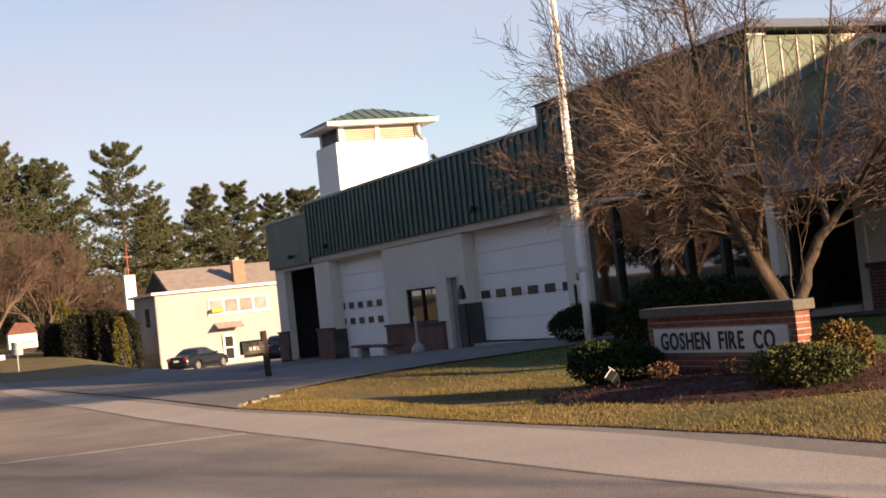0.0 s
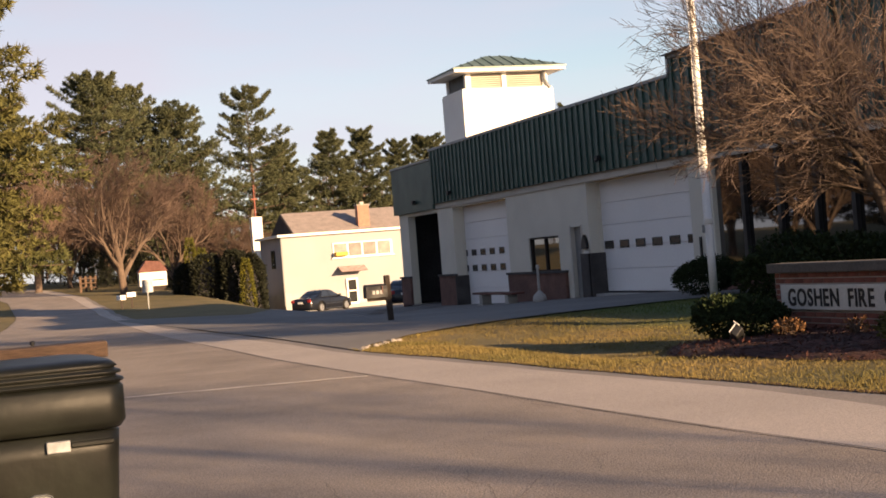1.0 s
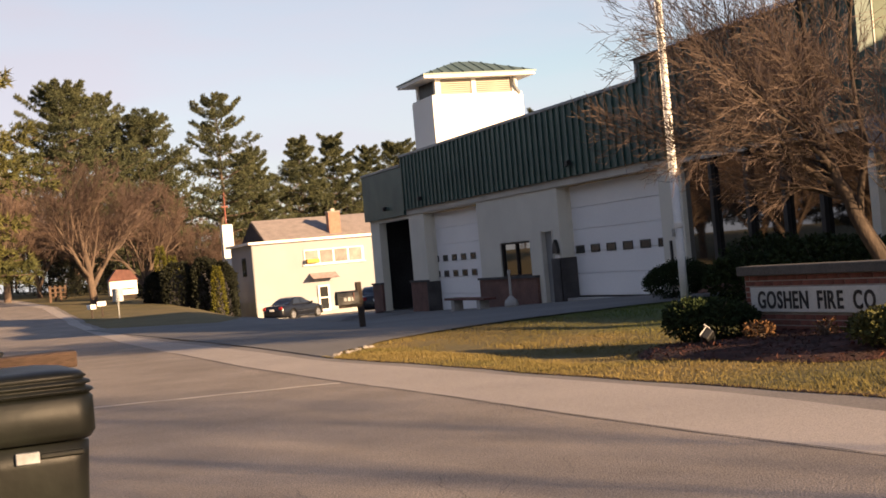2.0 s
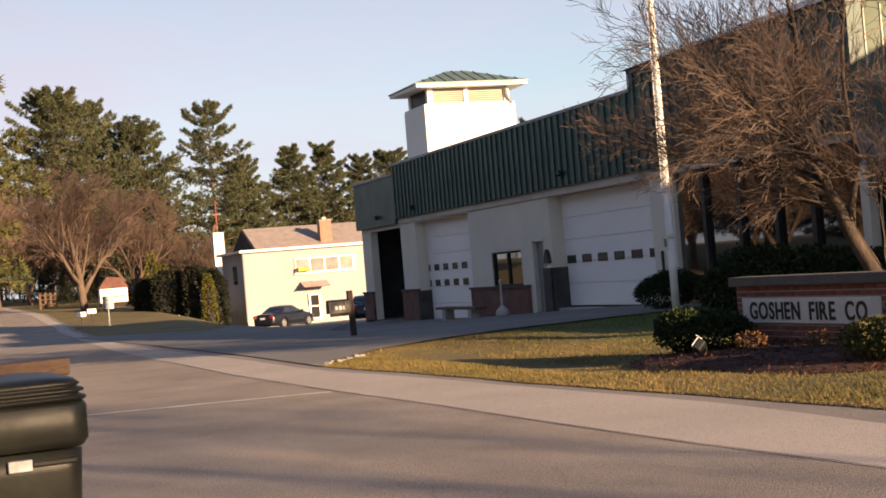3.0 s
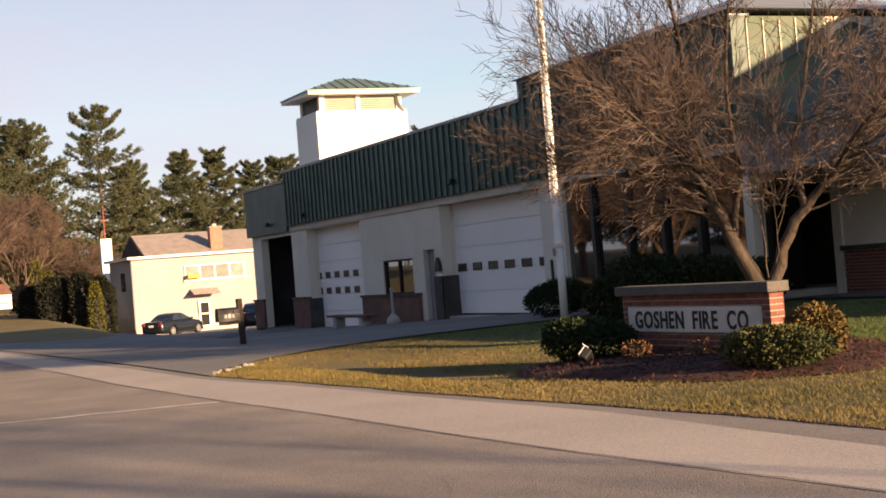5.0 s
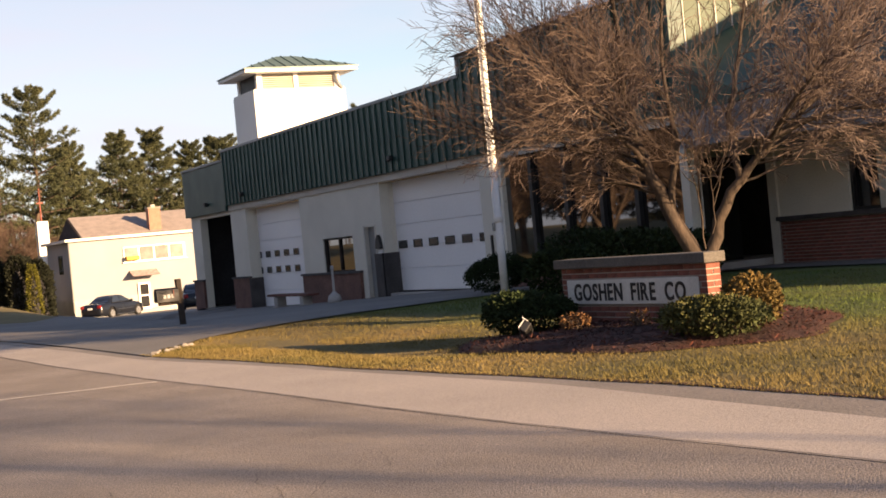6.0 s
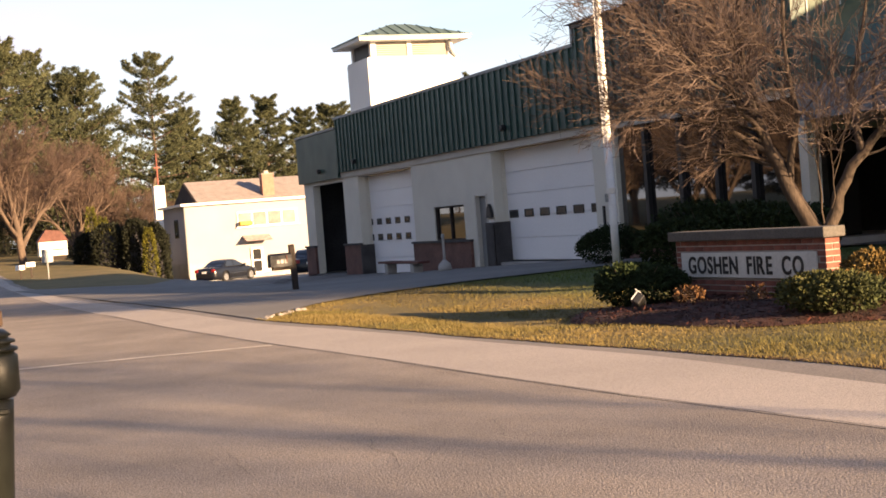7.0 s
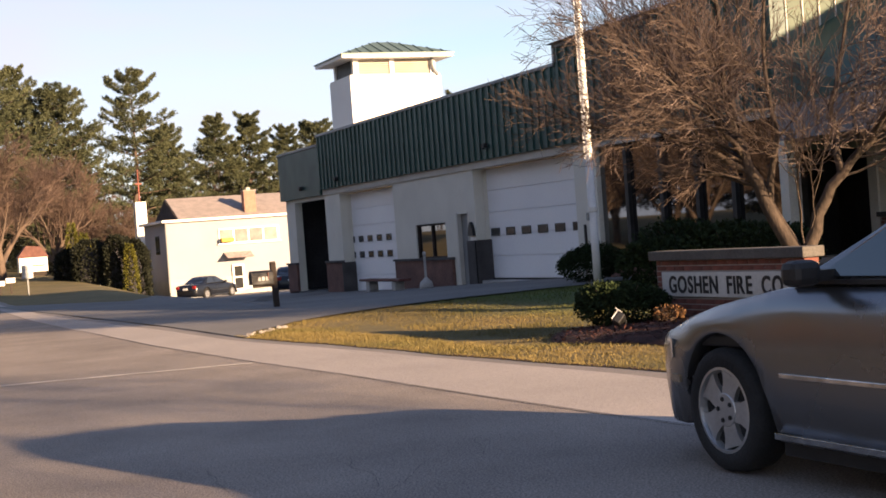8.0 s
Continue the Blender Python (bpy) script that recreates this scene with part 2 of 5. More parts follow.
# leaf colour taken down to near black to stand for shade
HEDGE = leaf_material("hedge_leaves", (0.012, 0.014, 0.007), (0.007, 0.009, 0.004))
ARBOR = leaf_material("arborvitae_leaves", (0.093, 0.086, 0.010), (0.050, 0.056, 0.010))


def glass_material(name, color, rough=0.03, spec=0.5, ior=1.55):
    """Dark glazing in front of an unlit room: a smooth coat over a dark body."""
    m = bpy.data.materials.new(name)
    m.use_nodes = True
    p = m.node_tree.nodes["Principled BSDF"]
    p.inputs["Base Color"].default_value = (*color, 1)
    p.inputs["Roughness"].default_value = rough
    p.inputs["Specular IOR Level"].default_value = spec
    p.inputs["IOR"].default_value = ior
    return m


GLASS = glass_material("dark_window_glass", (0.012, 0.013, 0.015), 0.03, 0.6, 1.65)
LOBBY_GLASS = glass_material("reflective_lobby_glazing", (0.012, 0.011, 0.010), 0.02, 0.8, 1.9)
DOOR_GLASS = glass_material("door_window_glass", (0.03, 0.031, 0.033), 0.12, 0.2)
CAR_GLASS = glass_material("car_glass", (0.02, 0.024, 0.03), 0.03, 0.8, 1.7)


# ---- building helpers ----
def smooth(a, b, v):
    k = min(1, max(0, (v - a) / (b - a)))
    return k * k * (3 - 2 * k)


def table(rows, v):
    for (a, p), (b, q) in zip(rows, rows[1:]):
        if v <= b:
            return p + (q - p) * max(0, (v - a) / (b - a))
    return rows[-1][1]


LOT = [(10, 0.05), (18, 0.16), (22, 0.14), (28, -0.02), (33, -0.1), (45, -0.48), (53, -0.6), (65, -0.93), (86, -1.58), (97, -1.8), (125, -1.2), (170, 1.0), (260, 2.0)]
SWALE = 0.11                                  # the lawn's shallow dip between sign and drive
ROADZ = [(25, 0.0), (40, -0.1), (60, -0.28), (76, -0.35), (88, -0.02), (100, 0.42), (120, 1.05), (150, 1.65), (200, 2.1), (300, 2.4)]


def gz(x, y):
    """The height of the ground."""
    far = smooth(45, 62, y)
    beyond = smooth(62, 88, y) * (1 - smooth(120, 150, y))
    w = smooth(6.7 + 4.0 * far + 2.6 * beyond, 13.0 + 3.0 * far + 3.6 * beyond, x)
    dip = SWALE * smooth(6.0, 7.6, x) * (1 - smooth(10.5, 13.0, x)) * smooth(12.5, 16.0, y) * (1 - smooth(20.0, 23.0, y))
    return (1 - w) * table(ROADZ, y) + w * table(LOT, y) - dip


def box(bm, x0, x1, y0, y1, z0, z1, bevel=0.0):
    v = [bm.verts.new((x, y, z)) for z in (z0, z1) for y in (y0, y1) for x in (x0, x1)]
    f = [bm.faces.new([v[i] for i in q]) for q in ((0, 2, 3, 1), (4, 5, 7, 6), (0, 1, 5, 4), (2, 6, 7, 3), (0, 4, 6, 2), (1, 3, 7, 5))]
    if bevel:
        edges = list({e for q in f for e in q.edges})
        bmesh.ops.bevel(bm, geom=edges, offset=bevel, segments=2, affect="EDGES", profile=0.5)
    return v


def boxes(*rows, bevel=0.0):
    bm = bmesh.new()
    for r in rows:
        box(bm, *r, bevel=bevel)
    return bm


def tube(bm, path, radii, sides=8, cap=True):
    """A tapered round bar along a line of points."""
    rings = []
    for i, p in enumerate(path):
        p = Vector(p)
        d = Vector(path[min(i + 1, len(path) - 1)]) - Vector(path[max(i - 1, 0)])
        d = d.normalized() if d.length > 1e-9 else Vector((0, 0, 1))
        u = d.cross(Vector((0.31, 0.95, 0.07))).normalized()
        w = d.cross(u)
        r = radii[i] if hasattr(radii, "__len__") else radii
        rings.append([bm.verts.new(p + u * (r * math.cos(6.2832 * k / sides)) + w * (r * math.sin(6.2832 * k / sides))) for k in range(sides)])
    for a, b in zip(rings, rings[1:]):
        for k in range(sides):
            bm.faces.new((a[k], a[(k + 1) % sides], b[(k + 1) % sides], b[k]))
    if cap:
        bm.faces.new(rings[0][::-1])
        bm.faces.new(rings[-1])
    return rings


def prism(bm, outline, axis, lo, hi):
    """A closed outline of two coordinates, drawn out along one axis."""
    def place(p, t):
        return (t, *p) if axis == "X" else ((p[0], t, p[1]) if axis == "Y" else (*p, t))
    a = [bm.verts.new(place(p, lo)) for p in outline]
    b = [bm.verts.new(place(p, hi)) for p in outline]
    n = len(outline)
    bm.faces.new(a), bm.faces.new(b[::-1])
    for i in range(n):
        bm.faces.new((a[i], b[i], b[(i + 1) % n], a[(i + 1) % n]))


def mesh_of(name, bm, mat, rounded=False):
    bmesh.ops.recalc_face_normals(bm, faces=bm.faces)
    me = bpy.data.meshes.new(name)
    bm.to_mesh(me)
    bm.free()
    me.materials.append(mat)
    if rounded:
        me.polygons.foreach_set("use_smooth", [True] * len(me.polygons))
    return me


def part(name, bm, mat, parent=None, label="", rounded=False, at=None):
    ob = new(name, mesh_of(name, bm, mat, rounded))
    ob.parent = parent
    if at is not None:
        ob.matrix_basis = at
    return tagged(ob, label)


def thing(name, at, label, category, group="", kind=""):
    ob = new(name)
    ob.empty_display_size = 0.2
    ob.matrix_basis = at
    return tagged(ob, label, category, group, kind)


def solid(name, bm, mat, label, category, kind="", rounded=False, at=None, group=""):
    return tagged(part(name, bm, mat, None, "", rounded, at), label, category, group, kind)


def sheet(name, xs, ys, lift, mat, label, category, inside=None, thick=0.0, kind="structure"):
    """A surface that lies on the ground, lifted a little, over a grid of places."""
    bm = bmesh.new()
    grid = [[bm.verts.new((x, y, gz(x, y) + lift)) for x in xs] for y in ys]
    for j in range(len(ys) - 1):
        for i in range(len(xs) - 1):
            if inside is None or inside((xs[i] + xs[i + 1]) / 2, (ys[j] + ys[j + 1]) / 2):
                bm.faces.new((grid[j][i], grid[j][i + 1], grid[j + 1][i + 1], grid[j + 1][i]))
    bmesh.ops.delete(bm, geom=[v for v in bm.verts if not v.link_faces], context="VERTS")
    return solid(name, bm, mat, label, category, kind, rounded=True)


def steps(a, b, d):
    n = max(1, round((b - a) / d))
    return [a + (b - a) * i / n for i in range(n + 1)]


# ---- ground, road and paved areas ----
near_x, near_y = steps(-12, 40, 1.0), steps(-8, 130, 1.0)
far_x = [-1500, -700, -350, -180, -100, -60, -36, -22] + near_x + [48, 60, 80, 110, 160, 240, 400, 800, 1600]
far_y = [-900, -400, -200, -100, -50, -25] + near_y + [138, 150, 165, 185, 215, 260, 330, 450, 700, 1200, 2500]
sheet("ground", far_x, far_y, 0.0, GRASS, "dry yellow-green winter lawn and verge beside the road", "grass")


def patch(name, rows, lift, mat, label, category, across=8):
    """Paving between pairs of points (x0, y0, x1, y1), row by row, on the ground."""
    bm = bmesh.new()
    lines = []
    for x0, y0, x1, y1 in rows:
        pts = [(x0 + (x1 - x0) * i / across, y0 + (y1 - y0) * i / across) for i in range(across + 1)]
        lines.append([bm.verts.new((x, y, gz(x, y) + lift)) for x, y in pts])
    for a, b in zip(lines, lines[1:]):
        for i in range(across):
            bm.faces.new((a[i], a[i + 1], b[i + 1], b[i]))
    return solid(name, bm, mat, label, category, "structure", rounded=True)


JOINT_LINE = [(-60, 5.7), (0, 5.2), (5, 4.9), (6.5, 4.77), (8, 4.62), (10, 4.5), (12.5, 4.4), (15.5, 4.2), (20, 4.02), (27, 4.0), (36, 4.2), (48, 4.8), (60, 5.5), (80, 6.5), (100, 6.6), (130, 4.5), (162, 0.0)]
LAWN_LINE = [(-60, 8.0), (0, 6.8), (6.3, 6.5), (8, 6.42), (10, 6.26), (12, 6.08), (13.6, 5.88), (17.7, 5.53), (19, 5.4), (22, 5.25), (36, 5.2), (48, 5.6), (60, 6.3), (80, 7.4), (100, 7.6), (130, 5.5), (162, 1.0)]
GUTTER_WIDE = [(6, 0.56), (8, 0.47), (10, 0.27), (14, 0.25), (18, 0.26), (160, 0.2)]


def joint_x(y):
    """Where asphalt and shoulder meet."""
    return table(JOINT_LINE, y)


def lawn_x(y):
    """Where the grass begins beside the road."""
    return table(LAWN_LINE, y) + 0.03 * math.sin(y * 0.9) + 0.015 * math.sin(y * 3.1)


def shoulder_x(y):
    return lawn_x(y) - table(GUTTER_WIDE, y) + 0.02 * math.sin(y * 0.6)


ry = steps(-60, 0, 5) + steps(1, 160, 1.0)
patch("road", [(joint_x(y) - 4.25, y, joint_x(y) - 0.012, y) for y in ry], 0.022, ASPHALT, "worn brownish asphalt road with fine cracks", "road", 6)
patch("road_shoulder", [(joint_x(y) + 0.018, y, shoulder_x(y), y) for y in ry], 0.018, SHOULDER, "paler paved shoulder along the road edge", "shoulder", 4)
patch("gutter", [(shoulder_x(y), y, lawn_x(y) + 0.05, y) for y in ry], 0.016, GUTTER, "worn grey gutter strip beside the grass", "gutter", 2)
patch("dirt_edge", [(lawn_x(y) - 0.02 + 0.02 * noise.noise((y * 3.1, 2, 0)), y, lawn_x(y) + 0.075 + 0.03 * noise.noise((y * 2.3, 9, 0)), y) for y in steps(4, 19.4, 0.2)], 0.024, MULCH, "dark earth edge where the grass meets the gutter", "earth edge", 1)
patch("road_joint", [(joint_x(y) - 0.012 + 0.012 * noise.noise((y * 1.9, 0, 0)), y, joint_x(y) + 0.012 + 0.016 * noise.noise((y * 2.7, 5, 0)), y) for y in steps(-20, 26, 0.3)], 0.028, JOINT, "dark joint between asphalt and shoulder", "joint", 1)
patch("sealed_crack", [(x, 15.58 - 0.2 * (x - 1.51) + 0.02 * math.sin(x * 7), x, 15.70 - 0.2 * (x - 1.51) + 0.02 * math.sin(x * 7 + 0.4)) for x in steps(0.4, 4.15, 0.15)], 0.028, CRACKLINE, "thin pale sealed crack across the road", "crack", 1)
EDGE = [(5.3, 19.5), (5.6, 20.6), (6.2, 21.4), (7.0, 22.6), (8.0, 23.3), (9.0, 23.8), (10.4, 24.1), (11.7, 23.9), (13.6, 24.3), (17.2, 26.0)]


def drive_far(x):
    return table([(6.0, 56.5), (7.0, 53.0), (8.2, 50.0), (9.5, 50.5), (11.2, 55.5), (13.2, 63.0), (14.5, 68.0), (18.0, 93.0)], x)


patch("driveway", [(x, table(EDGE, x), x, drive_far(x)) for x in steps(5.3, 17.4, 0.4)], 0.03, DRIVE, "grey asphalt driveway in front of the station", "driveway", 40)
patch("drive_joint", [(9.0 + 7.0 * k, 39.4 + 8.1 * k, 9.0 + 7.0 * k, 39.75 + 8.1 * k + 0.08 * math.sin(k * 23)) for k in steps(0, 1, 0.04)], 0.038, SEAM, "dark worn joint across the driveway", "joint", 1)
patch("parking_lot", [(x, 54.6, x, 94.0) for x in steps(17.4, 34, 1.2)], 0.03, DRIVE, "asphalt lot between the station and the house", "parking lot", 24)
patch("walkway", [(17.6, 8.0, 18.95, 8.0), (17.6, 13.0, 18.95, 13.0), (17.6, 17.0, 18.95, 17.0), (17.5, 21.5, 18.95, 21.5), (14.6, 24.5, 16.8, 24.0)], 0.04, DRIVE, "concrete walk along the station wall", "walkway")

# the planted bed round the sign
BED = (9.3, 13.1, 1.95, 2.65)


def bed_edge(k, grow=1.0):
    a = 6.2832 * k
    r = 1 + 0.06 * math.sin(3 * a + 1) + 0.04 * math.sin(7 * a)
    cx, cy, rx, ryy = BED
    return cx + rx * r * grow * math.cos(a), cy + ryy * r * grow * math.sin(a)


bm = bmesh.new()
rings = []
for g, up in ((1.0, 0.012), (0.93, 0.06), (0.6, 0.10), (0.25, 0.12)):
    ring = []
    for k in range(64):
        x, y = bed_edge(k / 64, g)
        ring.append(bm.verts.new((x, y, gz(x, y) + up + (0.02 * noise.noise((x * 3, y * 3, 0)) if g < 1 else 0))))
    rings.append(ring)
for r0, r1 in zip(rings, rings[1:]):
    for k in range(64):
        bm.faces.new((r0[k], r0[(k + 1) % 64], r1[(k + 1) % 64], r1[k]))
bm.faces.new(rings[-1])
solid("mulch_bed", bm, MULCH, "raised bed of red-brown bark mulch round the sign", "mulch bed", "structure", rounded=True)

# ---- the fire station ----
FX = 16.8                                     # the front wall's plane
BASE = Vector((FX, 36.0, 0.0))
station = thing("fire_station", pose(*BASE), "cream block fire station with green ribbed metal fascia and bay doors", "fire station")
HOME = pose(*(-BASE))


def st(name, bm, mat, label="", parent=None, rounded=False):
    ob = part(name, bm, mat, parent or station, label, rounded, HOME if parent is None else None)
    return ob


T = 0.3
# front wall pieces, butted round the openings (z from below the ground to the band)
WALL_TOP = 3.30
for y0, y1, z0, z1 in ((53.15, 54.3, -1, 3.14), (49.4, 53.15, 3.0, 3.14),
                       (47.7, 49.4, -1, WALL_TOP), (42.4, 47.7, 3.08, WALL_TOP),
                       (40.65, 42.4, -1, WALL_TOP), (38.3, 40.65, 1.68, WALL_TOP), (38.3, 40.65, -1, 0.60), (37.42, 38.3, -1, WALL_TOP),
                       (36.6, 37.42, 1.88, WALL_TOP), (36.1, 36.6, -1, WALL_TOP), (30.15, 36.1, 3.12, WALL_TOP), (29.05, 30.15, -1, WALL_TOP)):
    st("wall", boxes((FX, FX + T, y0, y1, z0, z1)), STUCCO)
# jamb returns behind the piers
for y0, y1 in ((47.68, 47.9), (36.08, 36.3), (42.2, 42.42), (30.0, 30.17)):
    st("jamb", boxes((FX + T, FX + 0.75, y0, y1, -1, 3.1)), STUCCO)
# back, side and inner walls
st("wall", boxes((FX + T, 34, 54.0, 54.3, -1.2, 4.9)), STUCCO, "plain side wall")
st("wall", boxes((33.7, 34, 22.0, 54.0, -1.2, 5.2)), STUCCO, "plain back wall")
st("wall", boxes((FX + 0.31, 33.7, 49.2, 49.38, -1.2, 4.9)), STUCCO, "inner wall of the open bay")
st("roof_deck", boxes((FX + 0.2, 34, 49.4, 54.3, 4.70, 4.86)), TRIM)
st("roof_deck", boxes((FX + 0.2, 34, 30.5, 49.4, 5.0, 5.18)), TRIM)
st("roof_deck", boxes((FX + 0.26, 34, 22.0, 30.44, 5.4, 5.58)), TRIM)
st("door_sill", boxes((FX + 0.02, FX + 0.7, 30.1, 36.05, -0.6, -0.085)), CONCRETE)
st("door_sill", boxes((FX + 0.02, FX + 0.7, 42.43, 47.65, -1.1, -0.565)), CONCRETE)
st("bay_floor", boxes((FX - 0.1, 33.7, 49.4, 53.9, -1.2, -0.52)), DRIVE)
# added lining: its dark colour stands in for the bay's deep shade
st("bay_lining", boxes((FX + T + 0.01, 25.9, 53.9, 53.99, -0.5, 4.6), (FX + 0.76, 25.9, 49.4, 53.9, 4.55, 4.65)), SHADE_DARK, "added lining of the open bay, coloured dark for its shade")

# fascia: sheet, ribs, top trim, band and soffit
FF = FX - 0.16
for y0, y1, z0, z1 in ((49.42, 54.5, 3.14, 4.96), (30.47, 49.40, 3.32, 5.30), (21.75, 30.45, 3.32, 5.74)):
    fascia = st("fascia_panel", boxes((FF, FX + 0.25, y0, y1, z0, z1)), GREEN)
    st("roof_trim", boxes((FF - 0.05, FX + 0.3, y0 - 0.02, y1 + 0.02, z1, z1 + 0.09), bevel=0.01), TRIM, "grey metal edge trim")
    if y1 < 50:
        st("wall_band", boxes((FX - 0.06, FX - 0.002, y0, y1, z0 - 0.2, z0 - 0.002)), BAND, "beige band under the fascia")
        rib = boxes((FF - 0.045, FF - 0.001, -0.035, 0.035, 0, z1 - z0))
        mesh = mesh_of("rib", rib, GREEN)
        n = round((y1 - y0) / 0.405)
        for i in range(n):
            ob = new("rib", mesh)
            ob.parent = station
            ob.matrix_basis = HOME @ pose(0, y0 + (i + 0.5) * (y1 - y0) / n, z0)
st("step_trim", boxes((FF - 0.05, FX + 0.3, 30.36, 30.47, 5.39, 5.83)), TRIM)
for y, z in ((47.2, 3.55), (51.4, 3.45), (34.6, 3.62)):
    lampbox = st("floodlight", boxes((FF - 0.18, FF - 0.05, y - 0.09, y + 0.09, z, z + 0.13), bevel=0.015), BLACK, "small dark floodlight")
    b = boxes((FF - 0.10, FF, y + 0.2, y + 0.26, z - 0.02, z + 0.14))
    st("bracket", b, BLACK)

# brick bases with dark caps
for y0, y1, z1, proud in ((53.15, 54.35, 0.55, 0.10), (47.66, 49.45, 0.58, 0.10), (37.78, 42.42, 0.55, 0.10)):
    st("brick_base", boxes((FX - proud, FX - 0.002, y0, y1, -1, z1)), BRICK_FAR, "dull red brick base")
    st("base_cap", boxes((FX - proud - 0.05, FX - 0.002, y0 - 0.04, y1 + 0.04, z1, z1 + 0.07)), DARK_CAP)
st("brick_base", boxes((FX - 0.10, FX - 0.002, 35.98, 36.62, -1, 1.08)), DARK_CAP, "dark pier base")
st("base_return", boxes((FX - 0.1, FX + 0.7, 47.6, 47.675, -1, 0.58)), DARK_CAP)
st("base_return", boxes((FX - 0.1, FX + 0.7, 36.0, 36.075, -1, 1.08)), DARK_CAP)


def bay_door(y0, y1, z0, z1, rows, centres, w, hgt):
    """A sectional door: panels, and rows of small framed panes."""
    x = FX + 0.42
    door = st("bay_door", boxes((x + 0.05, x + 0.09, y0, y1, z0, z1)), DOOR_WHITE, "white sectional overhead door with small windows")
    n = round((z1 - z0) / 0.575)
    d = (z1 - z0) / n
    for i in range(n):
        part("panel", boxes((x, x + 0.049, y0 + 0.01, y1 - 0.01, z0 + i * d + 0.006, z0 + (i + 1) * d - 0.006), bevel=0.006), DOOR_WHITE, door)
    for z in rows:
        for c in centres:
            f = part("window_frame", boxes((x - 0.022, x - 0.001, c - w / 2 - 0.042, c + w / 2 + 0.042, z - hgt / 2 - 0.042, z - hgt / 2), (x - 0.022, x - 0.001, c - w / 2 - 0.042, c + w / 2 + 0.042, z + hgt / 2, z + hgt / 2 + 0.042),
                                           (x - 0.022, x - 0.001, c - w / 2 - 0.042, c - w / 2, z - hgt / 2, z + hgt / 2), (x - 0.022, x - 0.001, c + w / 2, c + w / 2 + 0.042, z - hgt / 2, z + hgt / 2)), BLACK, door)
            part("pane", boxes((x - 0.012, x - 0.003, c - w / 2, c + w / 2, z - hgt / 2, z + hgt / 2)), DOOR_GLASS, door)
    part("bottom_seal", boxes((x - 0.01, x + 0.06, y0, y1, z0 - 0.06, z0 - 0.001)), BLACK, door)
    for y in (y0 - 0.06, y1):
        part("door_trim", boxes((x - 0.06, x + 0.06, y, y + 0.06, z0 - 0.05, z1)), WHITE, door)
    return door


bay_door(42.5, 48.3, -0.50, 3.06, (0.82, 1.38), (44.1, 45.02, 45.94, 46.86, 47.78), 0.38, 0.14)
bay_door(30.2, 36.1, -0.04, 3.10, (1.28,), (30.85, 31.82, 32.79, 33.76, 34.73, 35.70), 0.46, 0.14)
# back of the bay, with its shade put into the dark colour
st("bay_back", boxes((26.0, 26.1, 49.4, 54.0, -0.5, 4.6)), SHADE_DARK, "back of the open bay, coloured dark for its shade")

# window, service door and wall fittings of the middle wall
win = st("window", boxes((FX + 0.10, FX + 0.12, 38.3, 40.65, 0.60, 1.68)), LOBBY_GLASS, "window reflecting the lit trees")
for r in ((38.3, 40.65, 0.60, 0.66), (38.3, 40.65, 1.62, 1.68), (38.3, 38.36, 0.66, 1.62), (40.59, 40.65, 0.66, 1.62), (39.45, 39.5, 0.66, 1.62)):
    part("window_frame", boxes((FX + 0.04, FX + 0.099, *r)), DARK_WOOD, win)
sdoor = st("service_door", boxes((FX + 0.12, FX + 0.17, 36.6, 37.42, -0.2, 1.88)), TRIM, "dark grey service door")
part("handle", boxes((FX + 0.06, FX + 0.119, 36.7, 36.74, 0.75, 0.9)), CHROME, sdoor)
for r in ((36.58, 36.65, -0.2, 1.93), (37.37, 37.44, -0.2, 1.93)):
    part("door_frame", boxes((FX - 0.02, FX + 0.119, *r)), BAND, sdoor)
bm = bmesh.new()
prism(bm, [(36.18, 1.22), (36.52, 1.22), (36.50, 1.36), (36.44, 1.52), (36.35, 1.62), (36.26, 1.52), (36.20, 1.36)], "X", FX - 0.1, FX - 0.004)
st("bell", bm, BLACK, "dark bell-shaped wall fitting")
st("notice", boxes((FX - 0.03, FX - 0.004, 36.2, 36.5, 0.8, 1.18)), WHITE, "small white notice")
st("corner_post", boxes((FX - 0.04, FX - 0.004, 29.7, 29.78, 0.2, 1.3)), BLACK)

# the glazed lobby
for y0, y1 in ((21.75, 22.0), (22.0, 23.5), (23.64, 24.81), (24.95, 26.21), (26.35, 27.68), (27.82, 29.05)):
    if y1 - y0 < 0.5:
        st("column", boxes((FX, FX + T, y0, y1, 0, 3.31)), STUCCO)
    else:
        st("pane", boxes((FX + 0.12, FX + 0.14, y0, y1, 0.5, 3.2)), LOBBY_GLASS, "tall lobby pane reflecting bare trees")
for y in (23.57, 24.88, 26.28, 27.75):
    st("mullion", boxes((FX + 0.02, FX + 0.2, y - 0.07, y + 0.07, 0.5, 3.2)), BLACK)
st("sill_wall", boxes((FX, FX + T, 22.0, 29.05, -0.6, 0.5)), BRICK_FAR)
st("lintel", boxes((FX, FX + T, 22.0, 29.05, 3.2, 3.31)), STUCCO)
st("lobby_floor", boxes((FX + T, 33.6, 22.1, 30.1, -0.2, 0.3)), CONCRETE)
# lobby back, the unlit room's shade put into its colour
st("lobby_back", boxes((20.5, 20.6, 22.1, 30.1, 0.3, 3.4)), SHADE_DARK)

